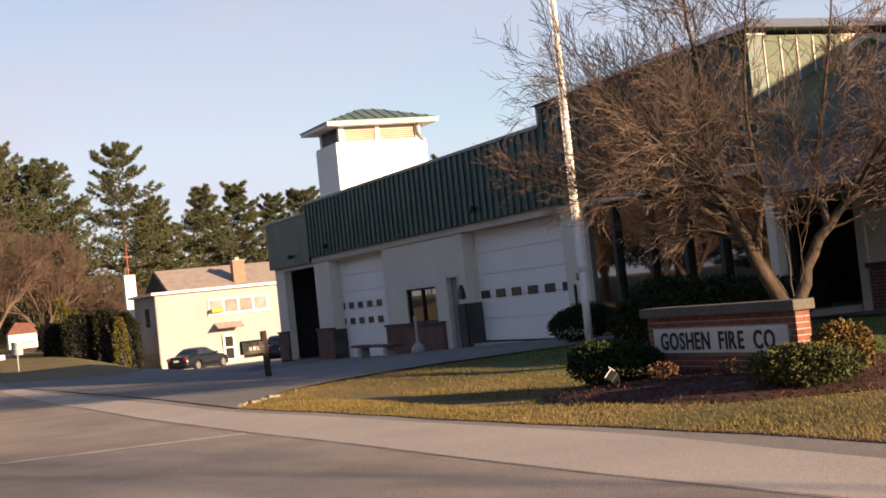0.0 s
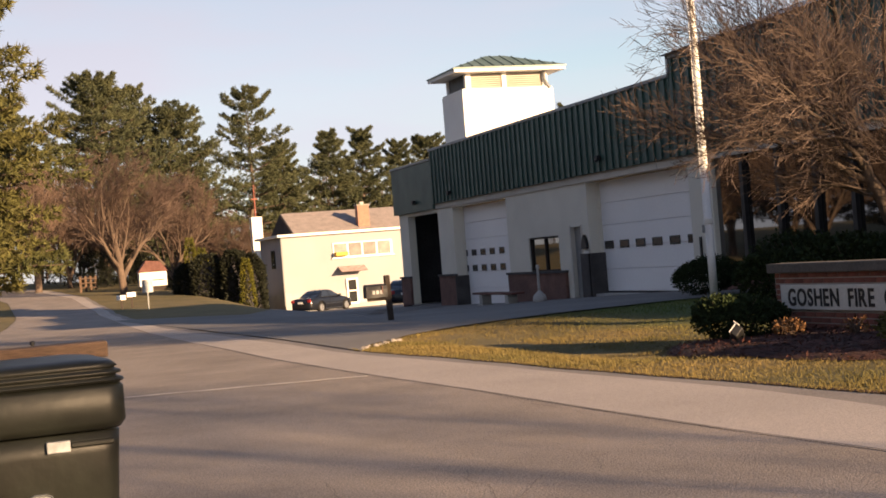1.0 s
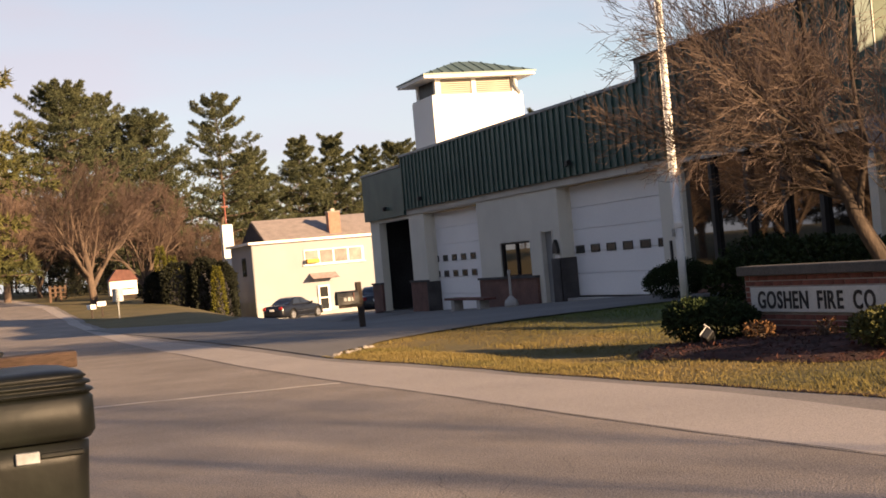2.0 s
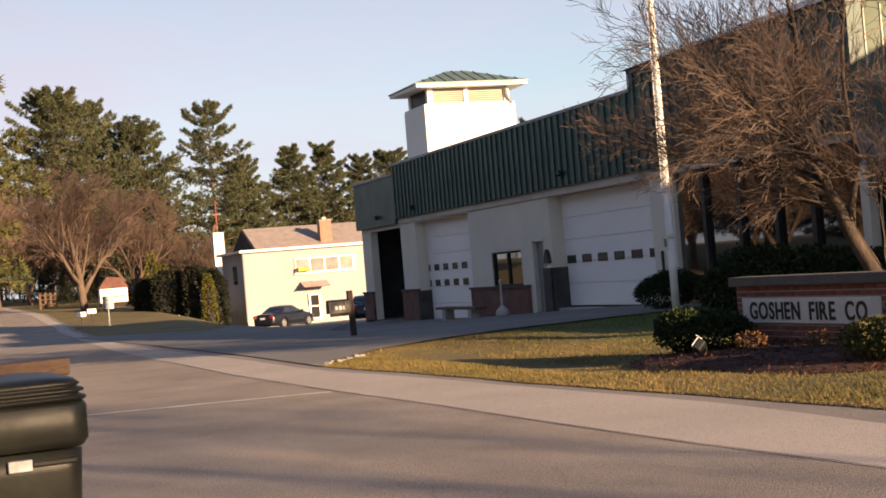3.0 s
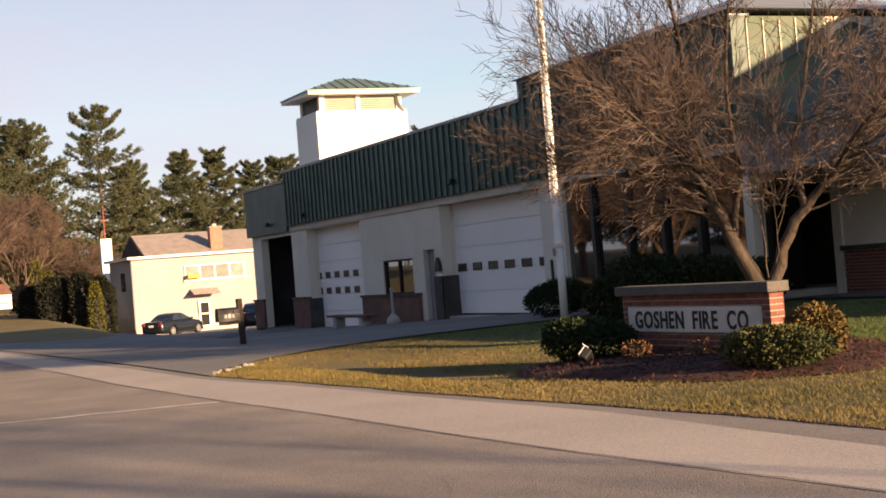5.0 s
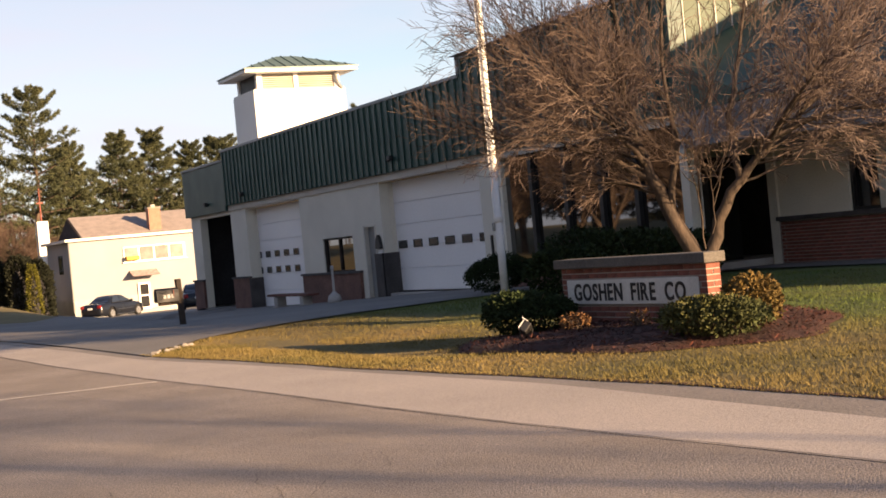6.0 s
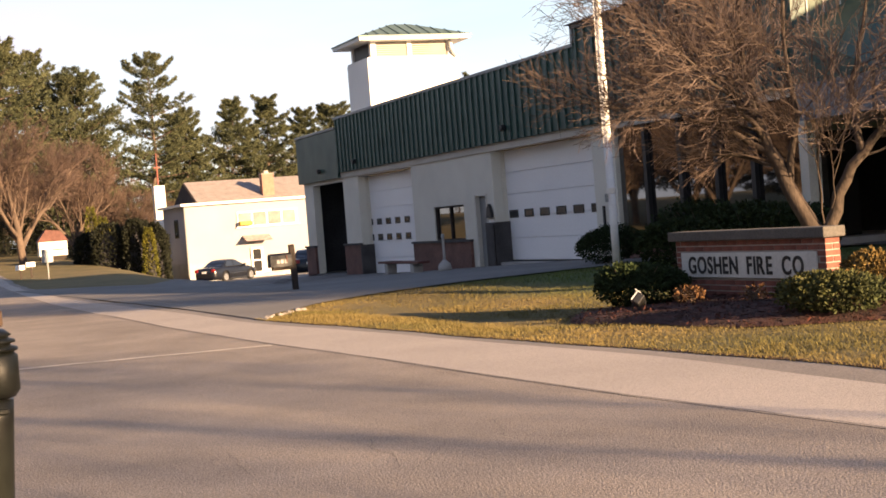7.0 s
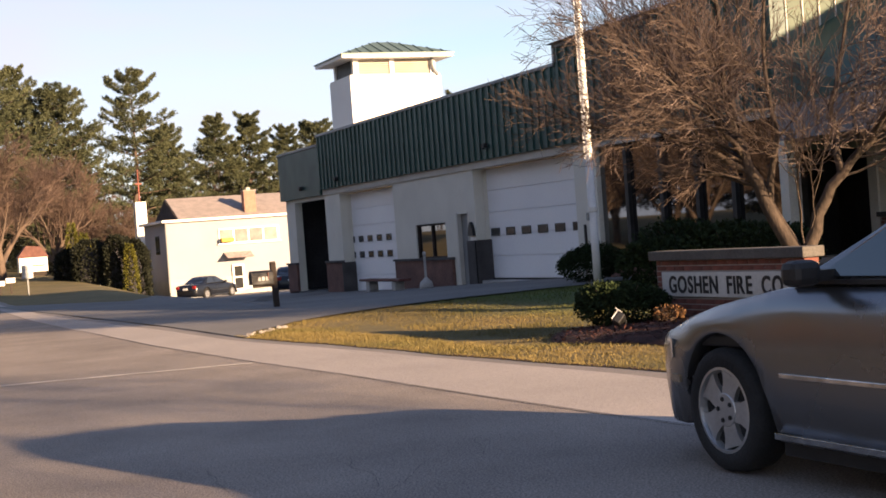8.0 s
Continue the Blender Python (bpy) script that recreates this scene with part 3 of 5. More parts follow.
# the tall end wall with its hip roof, and the entrance in it
EW = 21.75
for x0, x1, z0, z1 in ((FX + 0.26, 17.0, -0.5, 3.3), (17.0, 18.95, 2.42, 5.74), (FX + 0.26, 17.0, 3.3, 5.74), (18.95, 27.0, -0.5, 5.74)):
    st("end_wall", boxes((x0, x1, EW, EW + 0.25, z0, z1)), material("pale_green_siding", (0.11, 0.138, 0.106), 0.8, 0, None, 1, 20, 0.1, 0.15, 0.05) if z1 > 5 and x0 < 17.1 and z0 > 2.4 else STUCCO)
for i in range(11):
    st("wall_seam", boxes((17.0 + i * 0.4, 17.03 + i * 0.4, EW - 0.025, EW - 0.001, 3.3, 5.7)), BAND)
st("entrance_back", boxes((17.0, 18.95, EW + 1.2, EW + 1.3, 0.1, 2.5)), GLASS, "dark glazed entrance")
bm = bmesh.new()
x0, x1, y0, y1, ze, zr = FX - 0.35, 27.4, EW - 0.3, 30.6, 5.84, 7.0
v = [bm.verts.new(p) for p in ((x0, y0, ze), (x1, y0, ze), (x1, y1, ze), (x0, y1, ze), (20.0, 26.0, zr), (23.5, 26.0, zr))]
for q in ((0, 1, 5, 4), (1, 2, 5), (2, 3, 4, 5), (3, 0, 4), (3, 2, 1, 0)):
    bm.faces.new([v[i] for i in q])
st("hip_roof", bm, TRIM, "dark low hipped roof")

# the office wing, set back
WX = 19.0
st("wing_wall", boxes((WX, WX + T, 19.75, EW, 1.12, 2.5), (WX, WX + T, 5.25, 18.98, 1.12, 2.5), (WX, WX + T, 18.98, 19.75, 2.22, 2.5)), STUCCO)
st("wing_wall", boxes((WX, 27, 5.0, 5.25, -0.2, 2.5)), STUCCO, "plain end wall of the wing")
st("wing_wall", boxes((26.75, 26.99, 5.26, EW - 0.01, -0.2, 2.5)), STUCCO, "plain back wall of the wing")
st("wing_base", boxes((WX - 0.04, WX + T, 5.0, EW - 0.002, -0.3, 1.03)), MORTAR)
st("wing_sill", boxes((WX - 0.14, WX - 0.002, 5.0, EW - 0.01, 1.03, 1.12), bevel=0.01), DARK_CAP, "dark stone sill course")
wwin = st("window", boxes((WX + 0.14, WX + 0.16, 18.98, 19.75, 1.12, 2.22)), GLASS, "tall narrow wing window")
for r in ((18.98, 19.04, 1.12, 2.22), (19.69, 19.75, 1.12, 2.22), (19.04, 19.69, 1.12, 1.18), (19.04, 19.69, 2.16, 2.22)):
    part("window_frame", boxes((WX + 0.05, WX + 0.139, *r)), BLACK, wwin)
st("wing_fascia", boxes((WX - 0.45, WX + 0.2, 4.7, EW - 0.05, 2.5, 3.35)), FASCIA_GREY, "blue-grey wing fascia")
st("wall_lamp", boxes((WX - 0.16, WX - 0.002, 21.2, 21.34, 2.2, 2.42), bevel=0.015), BLACK, "dark wall lamp")
st("downpipe", boxes((WX - 0.09, WX - 0.043, 18.32, 18.4, 0.3, 1.02)), DARK_CAP)
bm = bmesh.new()
v = [bm.verts.new(p) for p in ((WX - 0.5, 4.6, 3.36), (28, 4.6, 3.36), (28, EW - 0.03, 3.36), (WX - 0.5, EW - 0.03, 3.36), (19.6, 5.7, 4.95), (27.0, 5.7, 4.95), (27.0, EW - 0.03, 4.95), (19.6, EW - 0.03, 4.95), (22.2, 8.6, 6.95), (22.2, EW - 0.03, 6.95))]
for q in ((0, 1, 5, 4), (1, 2, 6, 5), (2, 3, 7, 6), (3, 0, 4, 7), (4, 5, 8), (5, 6, 9, 8), (6, 7, 9), (7, 4, 8, 9), (3, 2, 1, 0)):
    bm.faces.new([v[i] for i in q])
st("wing_roof", bm, GREEN, "shaded green metal wing roof")
# roof shape added to cover the end wall where it lies in shadow
bm = bmesh.new()
low = [(16.62, 21.71), (16.62, 19.49), (18.5, 17.56), (19.62, 17.56), (19.62, 21.71)]
under = [bm.verts.new((x, y, 3.30)) for x, y in low]
over = [bm.verts.new((x, y, 3.35 + max(0, 0.97 + 0.44 * (x - 16.62) + 0.43 * (y - 21.72)))) for x, y in low]
bm.faces.new(under[::-1]), bm.faces.new(over)
for i in range(5):
    bm.faces.new((under[i], under[(i + 1) % 5], over[(i + 1) % 5], over[i]))
st("porch_roof", bm, GREEN, "dark green metal roof added over the entrance in place of shade on the wall")
bm = bmesh.new()
prism(bm, [(16.60, 19.47), (18.48, 17.54), (18.58, 17.64), (16.70, 19.57)], "Z", 2.62, 3.299)
prism(bm, [(16.60, 19.60), (16.70, 19.60), (16.70, 21.70), (16.60, 21.70)], "Z", 2.62, 3.299)
st("porch_fascia", bm, FASCIA_GREY, "blue-grey fascia round the entrance roof")

# ---- the hose tower ----
TX0, TX1, TY0, TY1 = 18.4, 22.2, 50.0, 52.4
tower = st("hose_tower", boxes((TX0, TX1, TY0, TY1, 4.87, 7.62)), TOWER_WHITE, "white hose-drying tower with a green metal roof")
for r in ((TX0 + 0.18, TX0 + 0.4, TY0 + 0.06, TY0 + 0.28), (TX1 - 0.4, TX1 - 0.18, TY0 + 0.06, TY0 + 0.28), (TX0 + 0.18, TX0 + 0.4, TY1 - 0.28, TY1 - 0.06), (TX1 - 0.4, TX1 - 0.18, TY1 - 0.28, TY1 - 0.06), (20.1, 20.28, TY0 + 0.07, TY0 + 0.2)):
    part("post", boxes((*r, 7.7, 8.3)), TOWER_WHITE, tower)
part("ledge", boxes((TX0 + 0.02, TX1 - 0.02, TY0 + 0.02, TY1 - 0.02, 7.62, 7.7)), TOWER_WHITE, tower)
part("louvre_core", boxes((TX0 + 0.42, TX1 - 0.42, TY0 + 0.2, TY1 - 0.3, 7.7, 8.3)), LOUVRE, tower)
part("louvre_dark", boxes((TX0 + 0.24, TX0 + 0.41, TY0 + 0.29, TY1 - 0.29, 7.7, 8.3)), BLACK, tower)
for i in range(7):
    part("slat", boxes((TX0 + 0.41, TX1 - 0.41, TY0 + 0.12, TY0 + 0.19, 7.73 + i * 0.08, 7.78 + i * 0.08)), LOUVRE, tower)
part("eave", boxes((TX0 - 0.42, TX1 + 0.42, TY0 - 0.42, TY1 + 0.42, 8.3, 8.42)), TOWER_WHITE, tower)
part("gutter", boxes((TX0 - 0.46, TX1 + 0.46, TY0 - 0.46, TY1 + 0.46, 8.42, 8.47)), GREEN_ROOF, tower)
bm = bmesh.new()
x0, x1, y0, y1 = TX0 - 0.46, TX1 + 0.46, TY0 - 0.46, TY1 + 0.46
v = [bm.verts.new(p) for p in ((x0, y0, 8.471), (x1, y0, 8.471), (x1, y1, 8.471), (x0, y1, 8.471), (19.9, 51.2, 9.12), (20.7, 51.2, 9.12))]
for q in ((0, 1, 5, 4), (1, 2, 5), (2, 3, 4, 5), (3, 0, 4)):
    bm.faces.new([v[i] for i in q])
troof = part("tower_roof", bm, GREEN_ROOF, tower, "weathered green standing-seam roof")
for i in range(1, 11):
    x = x0 + (x1 - x0) * i / 11
    t = 1 - min(1.0, abs((x - 20.3)) / ((x1 - x0) / 2)) if abs(x - 20.3) > 0.4 else 1.0
    t = min(1.0, t * 1.22)
    bm = bmesh.new()
    tube(bm, [(x, y0 + 0.01, 8.49), (x + (20.3 - x) * 0.0, y0 + (51.2 - y0) * t, 8.48 + 0.65 * t)], 0.028, 4)
    part("seam", bm, GREEN_ROOF, troof)
bm = bmesh.new()
tube(bm, [(TX1 - 0.34, TY0 + 0.0, 8.3), (TX1 - 0.34, TY0 - 0.03, 8.0), (TX1 - 0.26, TY0 - 0.03, 7.8), (TX1 - 0.12, TY0 - 0.02, 7.62)], 0.05, 6)
part("drainpipe", bm, TRIM, tower, "short bent drainpipe")

# ---- the brick sign ----
SX, SY0, SY1 = 9.5, 12.06, 15.16
sign = thing("brick_sign", pose(SX, 13.7, 0.03), "low red brick sign with stone cap and lettered panel", "sign")
HS = pose(-SX, -13.7, 0)
part("core", boxes((SX + 0.012, SX + 0.198, SY0 + 0.072, SY1 - 0.072, -0.2, 0.74)), MORTAR, sign, "pale mortar", at=HS)
part("cap", boxes((SX - 0.06, SX + 0.235, SY0, SY1, 0.742, 0.86), bevel=0.012), CAP, sign, "cast stone cap", at=HS)
face = part("sign_panel", boxes((SX - 0.03, SX - 0.004, 12.25, 14.92, 0.295, 0.595), bevel=0.006), PLATE, sign, "weathered white panel", at=HS)


def letters(text, size, width, mat, parent, m, depth=0.004, bold=0.006):
    """Raised letters, each a mesh of its own, set out to a width."""
    cells, x = [], 0.0
    for ch in text:
        if ch == " ":
            x += size * 0.62
            continue
        cu = bpy.data.curves.new("letter", "FONT")
        cu.body, cu.size, cu.extrude, cu.offset = ch, size, depth, bold
        tmp = bpy.data.objects.new("letter", cu)
        scene.collection.objects.link(tmp)
        me = bpy.data.meshes.new_from_object(tmp.evaluated_get(bpy.context.evaluated_depsgraph_get()))
        bpy.data.objects.remove(tmp)
        lo, hi = min(v.co.x for v in me.vertices), max(v.co.x for v in me.vertices)
        for v in me.vertices:
            v.co.x -= lo
        cells.append((x, me))
        x += hi - lo + size * 0.13
    k = width / (x - size * 0.13)
    for x0, me in cells:
        for v in me.vertices:
            v.co.x = (v.co.x + x0) * k - width / 2
        me.materials.clear()
        me.materials.append(mat)
        ob = new("letter", me)
        ob.parent = parent
        ob.matrix_basis = m


TEXT_TURN = Matrix(((0, 0, -1, 0), (-1, 0, 0, 0), (0, 1, 0, 0), (0, 0, 0, 1)))
letters("GOSHEN FIRE CO", 0.29, 2.28, BLACK, face, pose(SX - 0.036, 13.61, 0.345) @ TEXT_TURN)

# ---- the house behind ----
house = thing("house", pose(25, 95, -1.5), "cream two-storey house with grey gable roof and brick chimney", "house")
HH = pose(-25, -95, 1.5)


def ho(name, bm, mat, label="", parent=None):
    return part(name, bm, mat, parent or house, label, at=HH if parent is None else None)


ho("wall", boxes((20.7, 30.5, 95, 102.6, -1.9, 3.55)), HOUSE_CREAM)
ho("foundation", boxes((20.66, 30.54, 94.96, 102.64, -2.3, -0.5)), TRIM, "grey painted foundation")
ho("eave_trim", boxes((20.35, 30.9, 94.65, 102.9, 3.55, 3.72)), WHITE, "white eave and gutter")
bm = bmesh.new()
prism(bm, [(94.9, 3.72), (102.7, 3.72), (98.8, 5.35)], "X", 21.6, 30.7)
ho("roof", bm, SHINGLE, "pinkish grey shingle roof")
bm = bmesh.new()
prism(bm, [(94.95, 3.70), (102.6, 3.70), (98.8, 5.26)], "X", 21.5, 21.595)
ho("gable", bm, DARK_WOOD, "dark gable end")
chimney = ho("chimney", boxes((26.45, 27.3, 95.4, 96.1, 3.6, 5.45)), material("pink_brick", (0.30, 0.17, 0.125), 0.9, 0, (0.24, 0.135, 0.10), 3, 12, 0.3, 0.5, 0.15), "pale pinkish brick chimney")
part("chimney_cap", boxes((26.4, 27.35, 95.35, 96.15, 5.45, 5.53)), STONE, chimney)
part("flue", boxes((26.7, 27.0, 95.6, 95.9, 5.53, 5.72), bevel=0.03), CONCRETE, chimney)
hw = ho("window", boxes((24.3, 28.7, 94.93, 94.998, 1.84, 2.9)), WHITE, "wide white window with drawn blinds")
for i in range(4):
    part("pane", boxes((24.4 + i * 1.07, 25.32 + i * 1.07, 94.90, 94.929, 1.92, 2.82)), material("window_blind", (0.20, 0.19, 0.18), 0.5, 0, None, 2, 9, 0, 0.5, 0.1) if i in (0, 3) else HOUSE_BLIND, hw)
part("window_sill", boxes((24.2, 28.8, 94.85, 94.999, 1.76, 1.838)), WHITE, hw)
ho("yellow_box", boxes((24.4, 25.3, 94.5, 94.92, 1.95, 2.22), bevel=0.03), YELLOW, "yellow window planter")
awning = bmesh.new()
prism(awning, [(93.9, 0.82), (94.0, 0.80), (94.99, 1.15), (94.99, 1.22)], "X", 24.6, 26.5)
ho("awning", awning, PINK_WHITE, "faded awning over the door")
hd = ho("door", boxes((25.1, 25.95, 94.88, 94.958, -1.5, 0.34)), WHITE, "white storm door with dark panes")
part("pane", boxes((25.24, 25.81, 94.85, 94.879, -0.5, 0.22)), GLASS, hd)
part("pane", boxes((25.24, 25.81, 94.85, 94.879, -1.35, -0.6)), GLASS, hd)
ho("doorstep", boxes((24.7, 27.2, 94.0, 94.955, -2.1, -1.5)), CONCRETE, "pale concrete doorstep")
bm = bmesh.new()
tube(bm, [(20.62, 94.9, 3.5), (20.62, 94.88, -1.3)], 0.06, 6)
ho("downpipe", bm, TRIM)
ho("side_window", boxes((20.64, 20.698, 97.5, 98.7, 1.4, 2.7)), GLASS)


# ---- plants: generators ----
class Soup:
    """Triangles and quads gathered fast, turned into one mesh."""

    def __init__(self):
        self.v, self.f = [], []

    def tube(self, path, radii, sides):
        base = len(self.v)
        n = len(path)
        for i in range(n):
            d = path[min(i + 1, n - 1)] - path[max(i - 1, 0)]
            d = d.normalized() if d.length > 1e-9 else Vector((0, 0, 1))
            u = d.cross(Vector((0.31, 0.95, 0.07))).normalized()
            w = d.cross(u)
            for k in range(sides):
                a = 6.2832 * k / sides
                self.v.append(path[i] + u * (radii[i] * math.cos(a)) + w * (radii[i] * math.sin(a)))
        for i in range(n - 1):
            for k in range(sides):
                a, b = base + i * sides + k, base + i * sides + (k + 1) % sides
                self.f.append((a, b, b + sides, a + sides))

    def blade(self, root, tip, width, side):
        base = len(self.v)
        self.v += [root - side * width, root + side * width, tip]
        self.f.append((base, base + 1, base + 2))

    def leaf(self, root, way, side, length, width):
        base = len(self.v)
        self.v += [root, root + way * (length * 0.5) + side * width, root + way * length, root + way * (length * 0.5) - side * width]
        self.f.append((base, base + 1, base + 2, base + 3))

    def mesh(self, name, mat, rounded=False):
        me = bpy.data.meshes.new(name)
        me.from_pydata(self.v, [], self.f)
        me.materials.append(mat)
        if rounded:
            me.polygons.foreach_set("use_smooth", [True] * len(me.polygons))
        return me


def any_way(rng):
    z = rng.uniform(-1, 1)
    a = rng.uniform(0, 6.2832)
    r = math.sqrt(1 - z * z)
    return Vector((r * math.cos(a), r * math.sin(a), z))


def bare_tree(seed, stems, size, counts, spread=0.6, twig=0.006, upward=0.25, clean=0.3, thin=0.5):
    """Woody meshes of a leafless tree: limbs with bark, and fine twigs."""
    rng = random.Random(seed)
    limbs, twigs = Soup(), Soup()

    def grow(start, way, length, radius, level):
        n = 7 if level == 0 else (6 if level == 1 else 5 if level == 2 else 4 if level == 3 else 3)
        path, d, p = [start.copy()], way.copy(), start.copy()
        for i in range(n):
            d = (d + any_way(rng) * (0.13 if level == 0 else 0.17 if level < 3 else 0.22) + Vector((0, 0, upward * 0.25 if level else 0.03))).normalized()
            p = p + d * (length / n)
            path.append(p.copy())
        end = max(twig * 0.5, radius * (0.3 if level < 3 else 0.35))
        radii = [radius + (end - radius) * i / n for i in range(n + 1)]
        (limbs if level < 2 else twigs).tube(path, radii, (9, 6, 4, 3, 3, 3)[min(level, 5)])
        if level >= len(counts):
            return
        m = counts[level]
        first = clean if level == 0 else 0.18
        for k in range(m):
            t = first + (1 - first) * (k + rng.random()) / m
            i = min(n - 1, int(t * n))
            q = path[i].lerp(path[i + 1], t * n - i)
            axis = (path[i + 1] - path[i]).normalized()
            out = any_way(rng)
            out = (out - axis * out.dot(axis)).normalized()
            s = spread * rng.uniform(0.7, 1.4)
            nd = (axis * math.cos(s) + out * math.sin(s) + Vector((0, 0, upward * rng.uniform(-0.5, 1)))).normalized()
            grow(q, nd, length * (rng.uniform(0.52, 0.8) if level == 0 else rng.uniform(0.40, 0.66)) * (1.15 - 0.45 * t), max(twig, radii[i] * rng.uniform(thin * 0.75, thin * 1.15)), level + 1)

    for pos, way, length, radius, *few in stems:
        grow(Vector(pos) * size, Vector(way).normalized(), length * size, radius * size, few[0] if few else 0)
    return limbs, twigs


def plant_tree(name, soups, at, label, mats=(None, None), group=""):
    tree = thing(name, at, label, "tree", group)
    a, b = new("trunk", soups[0].mesh("trunk", mats[0] or BARK, True)), new("crown", soups[1].mesh("crown", mats[1] or TWIG))
    a.parent = b.parent = tree
    tagged(a, "rough bark trunk and limbs"), tagged(b, "leafless russet twigs")
    return tree


def conifer(seed, height, radius, clear, whorls, branches, tufts, needle, droop=-0.1, ragged=0.35, blades=9, top=0.12, wide=0.03, lateral=0.23, lift=0.14, flat=0.5):
    """A needle tree: trunk and limbs in one soup, tufts of needles in another."""
    rng = random.Random(seed)
    wood, green = Soup(), Soup()
    n = 8
    sway = [Vector((rng.uniform(-0.02, 0.02) * height, rng.uniform(-0.02, 0.02) * height, height * i / n)) if i else Vector((0, 0, -0.3)) for i in range(n + 1)]
    wood.tube(sway, [max(0.03, height * 0.017 * (1 - i / n)) for i in range(n + 1)], 7)
    for w in range(whorls):
        t = clear + (1 - clear) * (w + rng.uniform(-0.3, 0.3)) / whorls
        t = min(0.985, max(clear, t))
        u = (t - clear) / (1 - clear)
        reach = radius * (top + (1 - top) * (1 - u) ** 0.75) * (0.72 + 0.28 * min(1, u * 5))
        i = min(n - 1, int(t * n))
        root = sway[i].lerp(sway[i + 1], t * n - i)
        spin = rng.uniform(0, 6.28)
        for b in range(branches):
            a = spin + 6.2832 * (b + rng.uniform(-0.3, 0.3)) / branches
            length = reach * rng.uniform(1 - ragged, 1 + ragged * 0.5)
            out = Vector((math.cos(a), math.sin(a), 0))
            rise = droop + 0.75 * u * u + rng.uniform(-0.12, 0.12)
            path = [root + out * (length * k / 4) + Vector((0, 0, length * (rise * k / 4 + lift * (k / 4) ** 2))) for k in range(5)]
            wood.tube(path, [max(0.012, length * 0.014 * (1.1 - k / 4)) for k in range(5)], 3)
            for s in range(tufts):
                k = 0.22 + 0.78 * math.sqrt((s + rng.random()) / tufts)
                q = k * 4
                j = min(3, int(q))
                c = path[j].lerp(path[j + 1], q - j)
                side = Vector((-out.y, out.x, 0))
                c = c + side * rng.uniform(-1, 1) * length * lateral * (1.2 - k * 0.7) + Vector((0, 0, rng.uniform(-0.10, 0.13) * length * flat))
                for m in range(blades):
                    d = (any_way(rng) + out * 0.8 + Vector((0, 0, 0.35 + droop))).normalized()
                    green.blade(c, c + d * needle * rng.uniform(0.6, 1.25), needle * wide * 6, d.cross(any_way(rng)).normalized())
    return wood, green


def plant_conifer(name, meshes, at, label, group=""):
    tree = thing(name, at, label, "tree", group)
    a, b = new("trunk", meshes[0]), new("crown", meshes[1])
    a.parent = b.parent = tree
    return tree


def shrub_soup(seed, rx, ry, rz, leaves, leaf, lumps=5, inner=0.55, stems=0):
    """Leaves in the outer shell of an uneven mound that stands on the ground."""
    rng = random.Random(seed)
    s = Soup()
    bumps = [(any_way(rng), rng.uniform(0.75, 1.12)) for _ in range(lumps * 4)]
    for _ in range(leaves):
        d = any_way(rng)
        d.z = abs(d.z) if rng.random() < 0.62 else d.z
        k = sum(w * max(0, d.dot(b)) ** 6 for b, w in bumps) / max(1e-6, sum(max(0, d.dot(b)) ** 6 for b, w in bumps))
        r = k * (inner + (1 - inner) * rng.random() ** 0.5) * rng.uniform(0.94, 1.07)
        p = Vector((d.x * rx * r, d.y * ry * r, max(0.02, rz * 0.42 + d.z * rz * (0.58 if d.z > 0 else 0.42) * r)))
        way = (d * 0.6 + any_way(rng)).normalized()
        s.leaf(p, way, way.cross(any_way(rng)).normalized(), leaf * rng.uniform(0.6, 1.3), leaf * rng.uniform(0.2, 0.34))
    return s


def shrub(name, seed, x, y, rx, ry, rz, leaves, leaf, mat, label, lift=0.0, lumps=5, turn=0):
    ob = thing(name, pose(x, y, gz(x, y) + lift, 0, 0, turn), label, "shrub")
    f = new("foliage", shrub_soup(seed, rx, ry, rz, leaves, leaf, lumps).mesh("foliage", mat))
    f.parent = ob
    w = Soup()
    rng = random.Random(seed + 99)
    for _ in range(14):
        d = Vector((rng.uniform(-0.7, 0.7) * rx, rng.uniform(-0.7, 0.7) * ry, rz * rng.uniform(0.6, 0.9)))
        w.tube([Vector((0.1 * d.x, 0.1 * d.y, -0.05)), d * 0.55 + Vector((0, 0, 0.05)), d], [0.012, 0.008, 0.004], 4)
    s = new("stem", w.mesh("stem", BARK))
    s.parent = ob
    return ob


